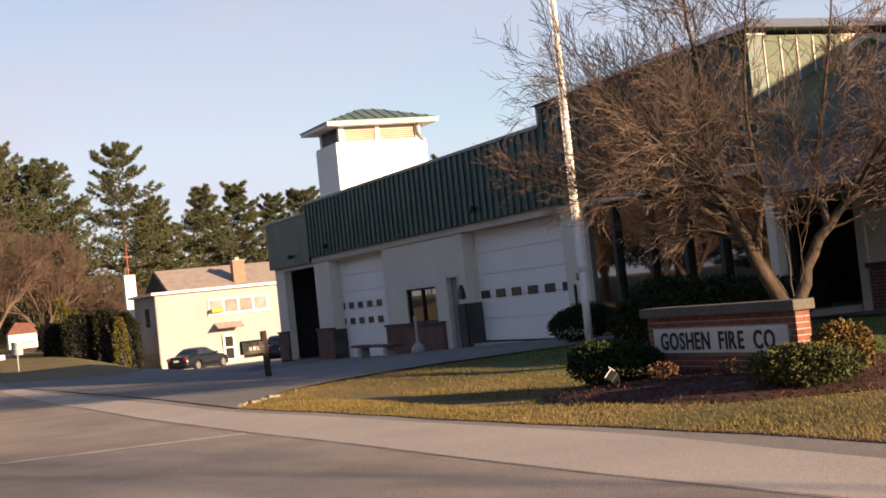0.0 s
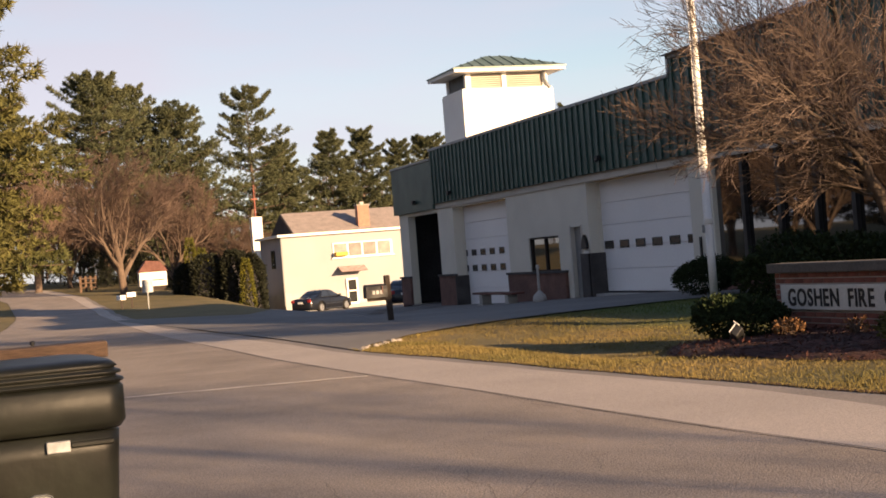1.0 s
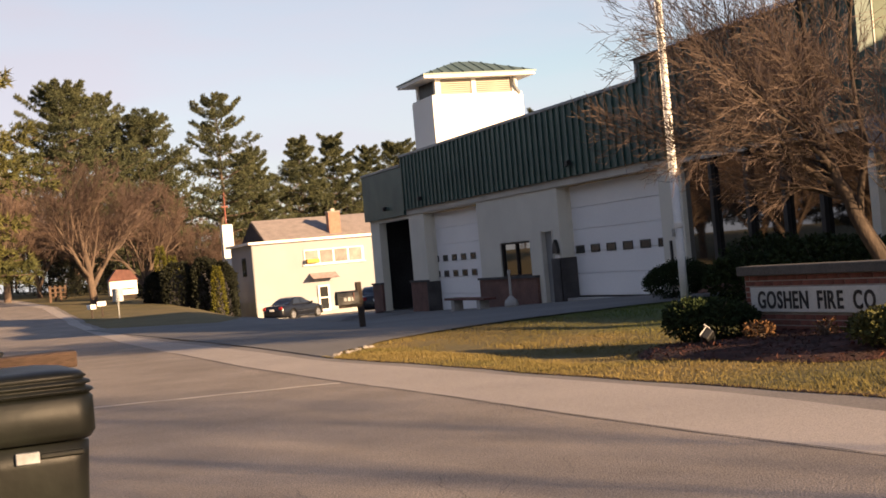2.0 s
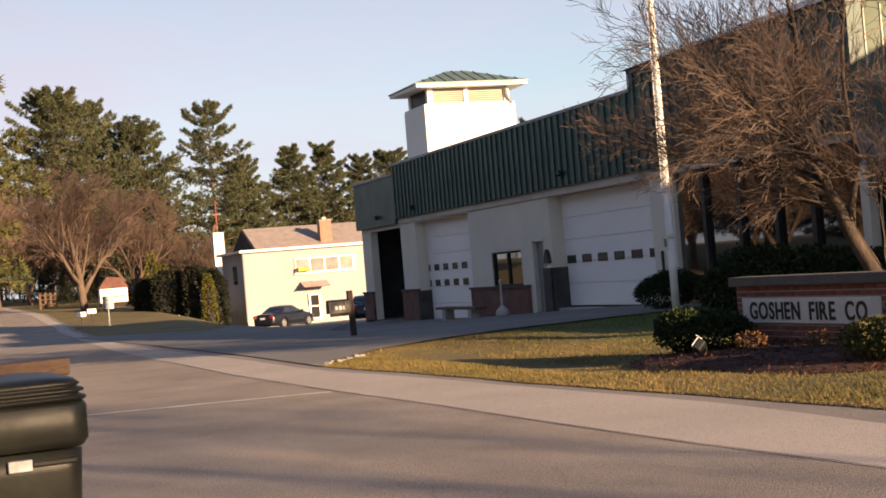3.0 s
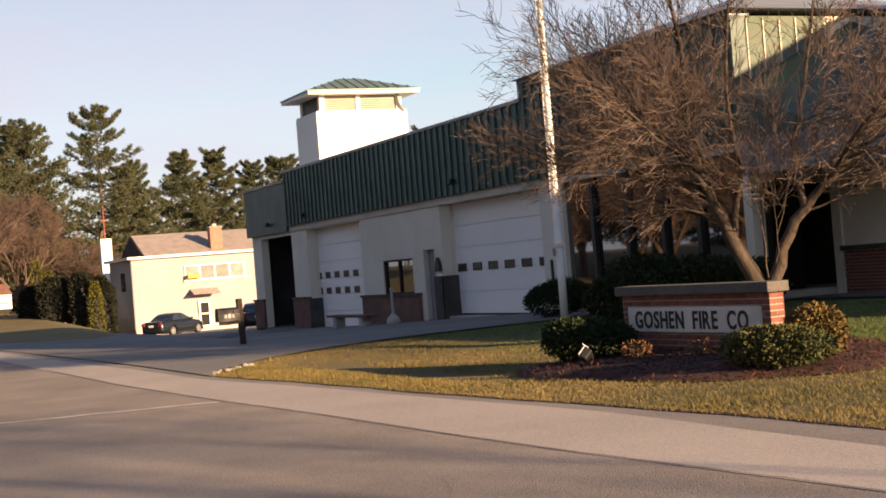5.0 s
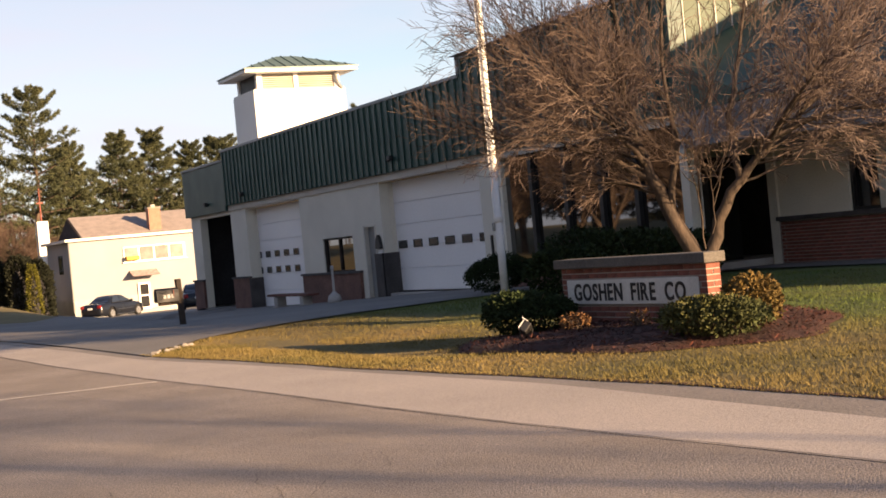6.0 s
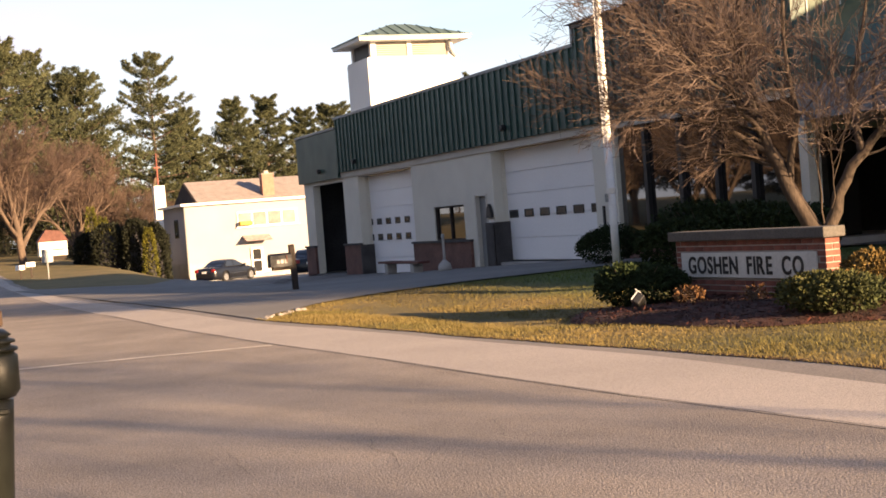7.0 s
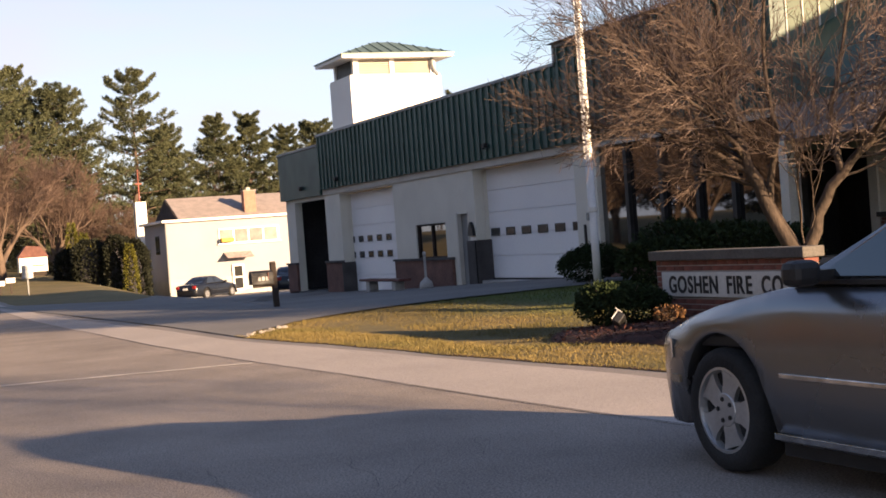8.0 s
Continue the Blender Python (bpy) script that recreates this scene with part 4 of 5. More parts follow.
# ---- plants: in place ----
def limb_tree(seed, limbs_at, turn, counts, twig):
    """A leafless tree from a plan of main limbs: each a row of (across, deep, height) and its radii; side shoots fan outwards."""
    rng = random.Random(seed)
    wood, fine = Soup(), Soup()

    def bent(a, b, n, wild):
        pts = [a.lerp(b, i / n) for i in range(n + 1)]
        for p in pts[1:]:
            p += any_way(rng) * wild
        return pts

    def shoot(start, way, length, radius, level):
        n = 5 if level < 2 else 4 if level < 3 else 3
        path, d, p = [start.copy()], way.copy(), start.copy()
        for i in range(n):
            d = (d + any_way(rng) * (0.15 if level < 3 else 0.2) + Vector((0, 0, 0.05 - 0.10 * (level == 1) * i / n))).normalized()
            p = p + d * (length / n)
            path.append(p.copy())
        radii = [max(twig, radius * (1 - 0.75 * i / n)) if i < n else twig * 0.7 for i in range(n + 1)]
        (wood if level < 2 else fine).tube(path, radii, 5 if level < 2 else 3)
        if level > len(counts):
            return
        for k in range(counts[level - 1]):
            t = 0.12 + 0.88 * (k + rng.random()) / counts[level - 1]
            i = min(n - 1, int(t * n))
            q = path[i].lerp(path[i + 1], t * n - i)
            axis = (path[i + 1] - path[i]).normalized()
            out = any_way(rng)
            out = (out - axis * out.dot(axis)).normalized()
            s = rng.uniform(0.35, 0.8)
            nd = (axis * math.cos(s) + out * math.sin(s) + Vector((0, 0, rng.uniform(-0.1, 0.14)))).normalized()
            shoot(q, nd, length * rng.uniform(0.42, 0.78) * (1.15 - 0.4 * t), max(twig, radii[i] * 0.5), level + 1)

    for rows, r0, r1, first, many in limbs_at:
        knots = [turn @ Vector(p) for p in rows]
        path = [knots[0]]
        for a, b in zip(knots, knots[1:]):
            path += bent(a, b, 3, 0.03)[1:]
        n = len(path) - 1
        radii = [r0 + (r1 - r0) * (i / n) ** 0.8 for i in range(n + 1)]
        wood.tube(path, radii, 9)
        for k in range(many):
            t = first + (1 - first) * (k + rng.random()) / many
            i = min(n - 1, int(t * n))
            q = path[i].lerp(path[i + 1], t * n - i)
            axis = (path[i + 1] - path[i]).normalized()
            away = Vector((q.x, q.y, 0)).normalized() * 0.6
            out = any_way(rng)
            out = (out - axis * out.dot(axis)).normalized()
            s = rng.uniform(0.5, 1.1)
            shoot(q, (axis * math.cos(s) + out * math.sin(s) + away + Vector((0, 0, -0.02))).normalized(), rng.uniform(0.85, 1.75) * (1.1 - 0.3 * t), max(0.009, radii[i] * 0.3), 1)
    return wood, fine


FRONT_LEFT = [([(0.0, 0.0, -0.1), (-0.1, 0.02, 0.7), (-0.46, 0.05, 1.4), (-0.76, 0.1, 2.15), (-0.92, 0.1, 3.0), (-0.95, 0.1, 4.4), (-1.1, 0.0, 5.5)], 0.165, 0.012, 0.36, 26),
              ([(-0.62, 0.1, 1.8), (-1.25, -0.1, 2.2), (-2.0, -0.2, 2.55), (-2.9, -0.3, 2.65)], 0.055, 0.012, 0.2, 12),
              ([(-0.78, 0.1, 2.2), (-1.3, 0.3, 2.95), (-1.9, 0.5, 3.5), (-2.5, 0.6, 4.3)], 0.06, 0.012, 0.15, 15),
              ([(-0.7, 0.1, 2.0), (-1.1, -0.6, 2.6), (-1.7, -1.5, 3.2)], 0.05, 0.012, 0.15, 13),
              ([(-0.8, 0.1, 2.5), (-0.9, 1.0, 3.1), (-1.2, 1.9, 3.6)], 0.05, 0.012, 0.15, 12)]
FRONT_RIGHT = [([(0.02, -0.03, -0.1), (0.09, -0.03, 0.7), (0.36, -0.05, 1.35), (0.72, -0.05, 1.85), (1.05, -0.1, 2.15), (1.6, -0.1, 2.6), (2.3, -0.1, 3.15)], 0.125, 0.016, 0.42, 18),
               ([(0.6, -0.05, 1.72), (0.52, 0.1, 2.6), (0.75, 0.1, 3.5), (1.05, 0.2, 5.3)], 0.06, 0.012, 0.2, 15),
               ([(1.2, -0.1, 2.25), (1.9, -0.2, 2.5), (2.9, -0.3, 2.55), (3.5, -0.3, 2.5)], 0.045, 0.011, 0.15, 13),
               ([(1.0, -0.1, 2.1), (1.4, -0.8, 2.7), (1.9, -1.6, 3.2)], 0.05, 0.012, 0.15, 13),
               ([(1.4, -0.1, 2.4), (1.8, 0.7, 3.0), (2.5, 1.6, 3.6)], 0.05, 0.012, 0.15, 13),
               ([(-0.4, 0.05, 1.35), (-0.25, -0.05, 2.3), (-0.35, -0.1, 3.4), (-0.15, -0.1, 5.4)], 0.06, 0.012, 0.25, 15),
               ([(0.03, -0.08, 0.75), (0.0, -0.15, 1.4), (-0.12, -0.2, 2.2)], 0.014, 0.007, 0.5, 4),
               ([(0.12, -0.08, 0.75), (0.2, -0.2, 1.3), (0.22, -0.2, 1.9)], 0.012, 0.006, 0.5, 4)]
front = limb_tree(7, FRONT_LEFT + FRONT_RIGHT, Matrix.Rotation(radians(-38), 3, "Z"), (6, 5, 3), 0.0037)
plant_tree("ornamental_tree", front, pose(12.4, 15.85, gz(12.4, 15.85) - 0.05), "leafless multi-stemmed tree with dense russet twigs behind the sign", (DARK_BARK, FINE_TWIG))

road_tree = bare_tree(21, [((0, 0, -0.05), (0.05, 0.05, 1), 0.6, 0.026), ((0, 0, 0.1), (0.5, 0.2, 1), 0.5, 0.016), ((0, 0, 0.12), (-0.45, 0.1, 1), 0.5, 0.016)], 8.6, (9, 8, 7, 4), 0.62, 0.011, 0.3, 0.2, 0.5)
sparse = bare_tree(43, [((0, 0, -0.05), (0.05, 0.05, 1), 0.95, 0.009), ((0.02, 0.02, 0.4), (0.5, 0.2, 1), 0.45, 0.006)], 8.0, (12, 6, 4), 0.7, 0.011, 0.3, 0.5, 0.6)
for x, y, turn in ((15.8, -16.8, 20), (13.9, -19.0, 100)):
    plant_tree("bare_tree", sparse, pose(x, y, gz(x, y) - 0.1, 0, 0, turn), "thin leafless tree on the verge beside the road", group="thin verge trees")
first = plant_tree("bare_tree", road_tree, pose(10.2, 100, gz(10.2, 100) - 0.1), "leafless reddish roadside tree with a spreading crown", group="bare roadside trees")
for x, y, s, turn in ((5.2, 118, 1.5, 70), (15.5, 112, 1.3, 140), (1.0, 128, 1.5, 200), (19, 122, 1.2, 250)):
    c = copy_thing(first, pose(x, y, gz(x, y) - 0.1, 0, 0, turn))
    c.scale = (s, s, s)
# trees beside the road that throw the long streaks of shade, and those the lobby glass mirrors
for x, y, s, turn in ((-7, 60, 1.0, 40), (-9, 66, 1.2, 140), (-8, 73, 1.0, 240), (-10, 80, 1.2, 340), (-14, 63, 1.3, 77), (-15, 72, 1.2, 177), (-16, 84, 1.3, 277), (-8, 88, 1.1, 190), (-11, 26, 1.0, 300), (-14, 36, 1.1, 20), (-12, 47, 1.0, 110), (-17, 30, 1.2, 60), (-20, 42, 1.3, 200), (-12, 58, 1.1, 10), (-9.5, 16, 0.9, 80), (-13, 8, 1.0, 33), (22.5, 118, 1.0, 15), (-6, 100, 1.0, 66), (-9, 108, 1.2, 166), (-7, 117, 1.1, 266), (8.2, 124, 1.15, 290), (12.6, 126, 1.0, 120)):
    c = copy_thing(first, pose(x, y, gz(x, y) - 0.1, 0, 0, turn))
    c.scale = (s, s, s)
first.scale = (1.4, 1.4, 1.4)

pines = []
for seed, h, r, clear, wh, br, tu in ((3, 21.5, 7.6, 0.14, 20, 9, 54), (11, 19.0, 8.2, 0.16, 19, 9, 54), (5, 16.0, 5.4, 0.10, 18, 8, 46), (17, 22.0, 7.8, 0.10, 15, 8, 60)):
    wood, green = conifer(seed, h, r, clear, wh, br, tu, 0.34, -0.06, 0.55, 12, 0.1, 0.02, 0.34, 0.19, 0.42)
    pines.append((wood.mesh("trunk", BARK, True), green.mesh("crown", PINE), h))
for k, x, y, h, turn in ((1, 12.2, 132, 19.3, 20), (0, 16.2, 146, 21.5, 60), (1, 20.2, 140, 18.9, 140), (3, 28.2, 142, 20.6, 80), (2, 32.5, 146, 15.2, 10),
                         (2, 38.4, 148, 16.1, 200), (2, 42.2, 149, 16.4, 90), (2, 46.9, 150, 14.9, 300), (1, 50.3, 150, 15.2, 230), (2, 69.5, 152, 18.2, 100),
                         (0, 4.5, 150, 19.5, 0), (3, 35.4, 165, 15.5, 0), (0, 24.5, 160, 15.0, 50), (2, 54.5, 158, 14.5, 50),
                         (0, -24, 12, 17, 10), (1, -27, 24, 18, 50), (3, -25, 36, 19, 90), (0, -28, 48, 18, 130), (1, -25, 60, 17, 200), (3, -30, 72, 19, 20), (0, -26, 0, 18, 70), (1, -19, 58, 17, 10), (3, -20, 70, 18, 110), (0, -21, 82, 18, 210), (2, -17, 18, 15, 15), (2, -18, 30, 15, 215), (1, -19, 42, 16, 115), (0, -22, 96, 18, 30)):
    wood, green, h0 = pines[k]
    s = h / h0 * 1.0
    t = plant_conifer("pine_tree", (wood, green), pose(x, y, gz(x, y) - 0.2, 0, 0, turn), "tall white pine with layered evergreen branches", "tall pines")
    t.scale = (s * 1.02, s * 1.02, s)

wood, green = conifer(31, 10.0, 4.3, 0.17, 28, 9, 70, 0.17, -0.14, 0.4, 10, 0.2, 0.02, 0.2)
plant_conifer("spruce_tree", (wood.mesh("trunk", BARK, True), green.mesh("crown", SPRUCE)), pose(-1.35, 30.0, -0.1), "olive-green spruce with drooping branches at the road edge")

# far woods, one mass
rng = random.Random(5)
wmass, gmass = Soup(), Soup()
for i in range(260):
    x, y = rng.uniform(-60, 120), rng.uniform(165, 230)
    h = rng.uniform(7, 14)
    z = gz(x, y)
    wmass.tube([Vector((x, y, z - 0.3)), Vector((x + rng.uniform(-0.4, 0.4), y, z + h))], [0.16, 0.05], 4)
    for k in range(26):
        c = Vector((x + rng.gauss(0, 1.3), y + rng.gauss(0, 1.3), z + h * rng.uniform(0.15, 1.0)))
        for m in range(14):
            d = any_way(rng)
            gmass.blade(c, c + d * rng.uniform(0.6, 1.5), 0.05, d.cross(any_way(rng)).normalized())
for soup, mat, nm in ((wmass, BARK, "far_woods_trunks"), (gmass, TWIG, "far_woods")):
    tagged(new(nm, soup.mesh(nm, mat)), "brown mass of far leafless woods", "woods", "", "stuff")
rng = random.Random(8)
under = Soup()
for i in range(5200):
    x, y = rng.uniform(-14, 60), rng.uniform(114, 150)
    c = Vector((x, y, gz(x, y) + rng.uniform(0, 3.0)))
    if abs(x - joint_x(y) + 2) < 6:
        continue
    for m in range(14):
        d = (any_way(rng) + Vector((0, 0, 0.5))).normalized()
        under.blade(c, c + d * rng.uniform(0.4, 1.0), 0.03, d.cross(any_way(rng)).normalized())
tagged(new("undergrowth", under.mesh("undergrowth", HEDGE)), "undergrowth below the pines, shade put into its dark leaf colour", "undergrowth", "", "stuff")

# shrubs round the sign, the lobby and the drive
shrub("yew_shrub", 1, 8.8, 14.85, 0.58, 0.8, 0.58, 8000, 0.055, YEW, "dense dark evergreen shrub beside the sign", 0.06)
shrub("evergreen_shrub", 2, 8.75, 11.12, 0.5, 0.64, 0.42, 9000, 0.045, HOLLY, "sunlit olive-green shrub covering the sign corner", 0.06)
shrub("evergreen_shrub", 12, 9.4, 11.3, 0.36, 0.38, 0.56, 4200, 0.05, BRONZE, "bronze-tinted shrub at the end of the sign", 0.06)
shrub("russet_shrub", 3, 8.7, 13.6, 0.17, 0.24, 0.25, 380, 0.05, RUSSET, "small sparse russet shrub before the sign", 0.06)
shrub("russet_shrub", 4, 8.95, 12.7, 0.14, 0.18, 0.22, 110, 0.05, RUSSET, "thin russet shrub before the sign panel", 0.06)
for i, (x, y, rx, ryy, rz) in enumerate(((14.2, 21.4, 1.0, 1.2, 1.15), (13.9, 19.6, 1.0, 1.2, 1.05), (13.2, 20.9, 0.8, 0.9, 0.85), (15.6, 20.9, 0.9, 1.0, 1.0), (15.6, 22.6, 0.9, 1.2, 1.0))):
    shrub("yew_shrub", 40 + i, x, y, rx, ryy, rz, 4500, 0.09, YEW, "clipped dark yew before the lobby glass")
shrub("round_shrub", 60, 14.9, 26.3, 0.78, 0.95, 0.86, 11000, 0.055, YEW, "rounded dark shrub at the edge of the driveway", -0.02, 2)

# hedge, golden arborvitae and low shed beside the house
def column(name, seed, x, y, rx, ry, h, leaves, leaf, mat, label, taper=0.3):
    rng = random.Random(seed)
    s = Soup()
    for _ in range(leaves):
        a, t = rng.uniform(0, 6.2832), rng.random() ** 0.85
        r = (1 - taper * t - (0.7 - taper) * max(0, t - 0.8) * 5) * rng.uniform(0.8, 1.06) * (1 + 0.1 * math.sin(5 * a + 3 * t))
        p = Vector((rx * r * math.cos(a), ry * r * math.sin(a), h * t * rng.uniform(0.97, 1.03)))
        d = (Vector((math.cos(a), math.sin(a), 0.6)) + any_way(rng) * 0.8).normalized()
        s.leaf(p, d, d.cross(any_way(rng)).normalized(), leaf * rng.uniform(0.6, 1.3), leaf * rng.uniform(0.2, 0.35))
    # dark core in place of the shade deep inside the foliage
    core = Soup()
    core.tube([Vector((0, 0, -0.1)), Vector((0, 0, h * 0.5)), Vector((0, 0, h * 0.9))], [min(rx, ry) * 0.72, min(rx, ry) * 0.6, 0.03], 8)
    ob = thing(name, pose(x, y, gz(x, y)), label, "shrub")
    for nm, sp, mt in (("foliage", s, mat), ("stem", core, SHADE_DARK)):
        o = new(nm, sp.mesh(nm, mt))
        o.parent = ob
    return ob


for i, (x, y, rx, ryy, h) in enumerate(((16.3, 90.4, 0.85, 1.1, 3.5), (17.6, 91.0, 0.8, 1.1, 3.7), (16.9, 91.4, 1.0, 1.1, 3.6), (18.3, 94.4, 0.9, 1.5, 3.9), (14.9, 92.0, 1.2, 1.5, 2.8), (14.0, 94.0, 1.0, 1.5, 2.0))):
    column("tall_hedge", 70 + i, x, y, rx, ryy, h, 4200, 0.20, HEDGE, "tall evergreen hedge beside the house, shade put into its dark leaf colour", 0.12)
for i, (x, y, h) in enumerate(((16.8, 88.4, 3.1), (15.5, 103, 4.2), (16.5, 104, 3.9))):
    column("arborvitae", 80 + i, x, y, 0.50 + 0.1 * (i > 0), 0.45, h, 2600, 0.15, ARBOR, "narrow golden-green arborvitae beside the hedge", 0.5)

# ---- grass blades and bark chips ----
rng = random.Random(12)
turf = Soup()


def in_bed(x, y):
    dx, dy = (x - BED[0]) / BED[2], (y - BED[1]) / BED[3]
    return dx * dx + dy * dy < 0.93


def on_lawn(x, y):
    return lawn_x(y) < x < 17.3 and 6 < y < table(EDGE, x) - 0.02 and not in_bed(x, y)


count = 0
while count < 150000:
    x = 5.3 + (rng.random() ** 1.7) * 11.5
    y = rng.uniform(6.0, 27.0)
    if not on_lawn(x, y):
        continue
    count += 1
    h = rng.uniform(0.018, 0.042) * (1.25 if noise.noise((x * 0.9, y * 0.9, 3.0)) > 0.1 else 0.8)
    a = rng.uniform(0, 6.28)
    root = Vector((x, y, gz(x, y) - 0.003))
    turf.blade(root, root + Vector((math.cos(a) * h * 0.8, math.sin(a) * h * 0.8, h)), 0.0045, Vector((-math.sin(a), math.cos(a), 0)))
for i in range(9000):
    y = rng.uniform(6.0, 20.2)
    x = lawn_x(y) + rng.uniform(-0.03, 0.08)
    a = rng.uniform(0, 6.28)
    h = rng.uniform(0.02, 0.045)
    root = Vector((x, y, gz(x, y) + 0.0))
    turf.blade(root, root + Vector((math.cos(a) * h * 0.7, math.sin(a) * h * 0.7, h)), 0.007, Vector((-math.sin(a), math.cos(a), 0)))
tagged(new("lawn_blades", turf.mesh("lawn_blades", BLADE)), "short dry straw-coloured grass blades with green patches", "grass", "", "stuff")

chips = Soup()
for i in range(9000):
    k, g = rng.random(), math.sqrt(rng.random())
    x, y = bed_edge(k, g)
    up = 0.012 + 0.05 * min(1, (1 - g) / 0.07) + 0.05 * max(0, min(1, (0.93 - g) / 0.5))
    root = Vector((x, y, gz(x, y) + up + 0.012))
    d = (any_way(rng) * Vector((1, 1, 0.22))).normalized()
    chips.leaf(root, d, d.cross(Vector((0.2, 0.1, 1))).normalized(), rng.uniform(0.03, 0.09), rng.uniform(0.006, 0.014))
tagged(new("bark_chips", chips.mesh("bark_chips", CHIP)), "loose red-brown bark chips", "mulch", "", "stuff")


# ---- small things by the road and the station ----
def lathe(bm, rows, sides=24, at=None):
    """Rings of (radius, height) about the z axis."""
    m = at or Matrix.Identity(4)
    rings = []
    for r, z in rows:
        rings.append([bm.verts.new(m @ Vector((r * math.cos(6.2832 * k / sides), r * math.sin(6.2832 * k / sides), z))) for k in range(sides)])
    for a, b in zip(rings, rings[1:]):
        for k in range(sides):
            bm.faces.new((a[k], a[(k + 1) % sides], b[(k + 1) % sides], b[k]))
    bm.faces.new(rings[0][::-1]), bm.faces.new(rings[-1])


def rounded_ring(bm, hx, hy, z, r, n=5):
    pts = []
    for cx, cy, a0 in ((1, 1, 0), (-1, 1, 90), (-1, -1, 180), (1, -1, 270)):
        for i in range(n + 1):
            a = radians(a0 + 90 * i / n)
            pts.append(bm.verts.new((cx * (hx - r) + r * math.cos(a), cy * (hy - r) + r * math.sin(a), z)))
    return pts


def stack(rows, n=5):
    """A shell through rounded rectangles (half x, half y, z, corner)."""
    bm = bmesh.new()
    rings = [rounded_ring(bm, *r, n) for r in rows]
    for a, b in zip(rings, rings[1:]):
        for i in range(len(a)):
            bm.faces.new((a[i], a[(i + 1) % len(a)], b[(i + 1) % len(a)], b[i]))
    bm.faces.new(rings[0][::-1]), bm.faces.new(rings[-1])
    return bm


# wheeled bin and the board behind it
wheelie = thing("wheeled_bin", pose(0.15, 5.22, 0.0, 0, 0, 4), "dark green-black plastic wheeled bin with ridged lid", "trash can")
part("body", stack([(0.235, 0.27, 0.05, 0.06), (0.275, 0.325, 0.72, 0.07), (0.28, 0.33, 0.79, 0.07)]), BIN, wheelie, rounded=True)
part("rim", stack([(0.285, 0.335, 0.80, 0.07), (0.302, 0.352, 0.825, 0.075), (0.302, 0.352, 0.94, 0.075), (0.29, 0.34, 0.955, 0.07)]), BIN, wheelie, "thick moulded rim", True)
lid = part("lid", stack([(0.298, 0.348, 0.957, 0.075), (0.304, 0.354, 0.960, 0.08), (0.304, 0.354, 0.970, 0.08), (0.284, 0.334, 0.975, 0.08), (0.284, 0.334, 0.982, 0.08), (0.299, 0.349, 0.986, 0.08), (0.298, 0.348, 0.996, 0.08), (0.280, 0.33, 1.001, 0.08), (0.280, 0.33, 1.007, 0.08), (0.289, 0.339, 1.011, 0.08), (0.27, 0.32, 1.030, 0.09), (0.2, 0.25, 1.040, 0.09), (0.05, 0.06, 1.046, 0.03)]), BIN, wheelie, "domed ridged lid", True)
part("lip", stack([(0.300, 0.350, 0.960, 0.08), (0.308, 0.358, 0.964, 0.08), (0.300, 0.350, 0.968, 0.08)]), BIN, lid)
# pale patch in place of a sun glint on the bin's front
part("emblem", boxes((-0.06, 0.04, -0.322, -0.306, 0.50, 0.60), bevel=0.03), ROAD_SIGN, wheelie, "pale patch standing for a sun glint")
part("label_plate", boxes((0.02, 0.10, -0.345, -0.322, 0.735, 0.775), bevel=0.004), ROAD_SIGN, wheelie, "small pale moulded plate")
part("ridge", boxes((0.10, 0.25, -0.337, -0.318, 0.745, 0.765), bevel=0.006), BIN, wheelie)
bm = bmesh.new()
tube(bm, [(-0.2, 0.36, 0.93), (0.2, 0.36, 0.93)], 0.015, 8)
part("handle", bm, BIN, wheelie)
for x in (-0.24, 0.24):
    bm = bmesh.new()
    lathe(bm, [(0.02, -0.03), (0.11, -0.025), (0.12, 0.0), (0.11, 0.025), (0.02, 0.03)], 18, pose(x, 0.28, 0.12, 0, 90, 0))
    part("wheel", bm, RUBBER, wheelie)

shelf = thing("roadside_rail", pose(-0.3, 5.85, 0), "weathered wooden board on posts behind the bin", "rail")
part("board", boxes((-0.9, 0.80, -0.07, 0.07, 1.0, 1.065), bevel=0.008), WOOD, shelf)
for x in (-0.7, 0.3):
    part("post", boxes((x - 0.045, x + 0.045, -0.05, 0.05, -0.1, 0.999)), WOOD, shelf)
for x in (0.28, 0.51):
    bm = bmesh.new()
    lathe(bm, [(0.006, 1.064), (0.006, 1.072), (0.011, 1.074), (0.011, 1.084), (0.005, 1.088)], 10, pose(x, 0.0, 0))
    part("bolt", bm, BLACK, shelf)

# flagpole
pole = thing("flagpole", pose(13.03, 22.76, gz(13.03, 22.76)), "tall white flagpole standing among the shrubs", "flagpole")
bm = bmesh.new()
lathe(bm, [(0.075, -0.1), (0.075, 1.4), (0.072, 1.401), (0.06, 5.0), (0.04, 10.0)], 16)
part("shaft", bm, WHITE, pole, rounded=True)
bm = bmesh.new()
lathe(bm, [(0.078, 1.40), (0.092, 1.42), (0.092, 1.50), (0.078, 1.52)], 16)
part("collar", bm, WHITE, pole)
bm = bmesh.new()
lathe(bm, [(0.16, -0.05), (0.15, 0.04), (0.10, 0.08)], 16)
part("foot", bm, TRIM, pole)
bm = bmesh.new()
tube(bm, [(-0.09, 0, 1.2), (-0.085, 0.01, 4.0), (-0.065, 0, 9.8)], 0.008, 5)
part("halyard", bm, WHITE, pole)
cleat = boxes((-0.14, -0.088, -0.02, 0.02, 1.25, 1.4), bevel=0.008)
part("cleat", cleat, TRIM, pole)
bm = bmesh.new()
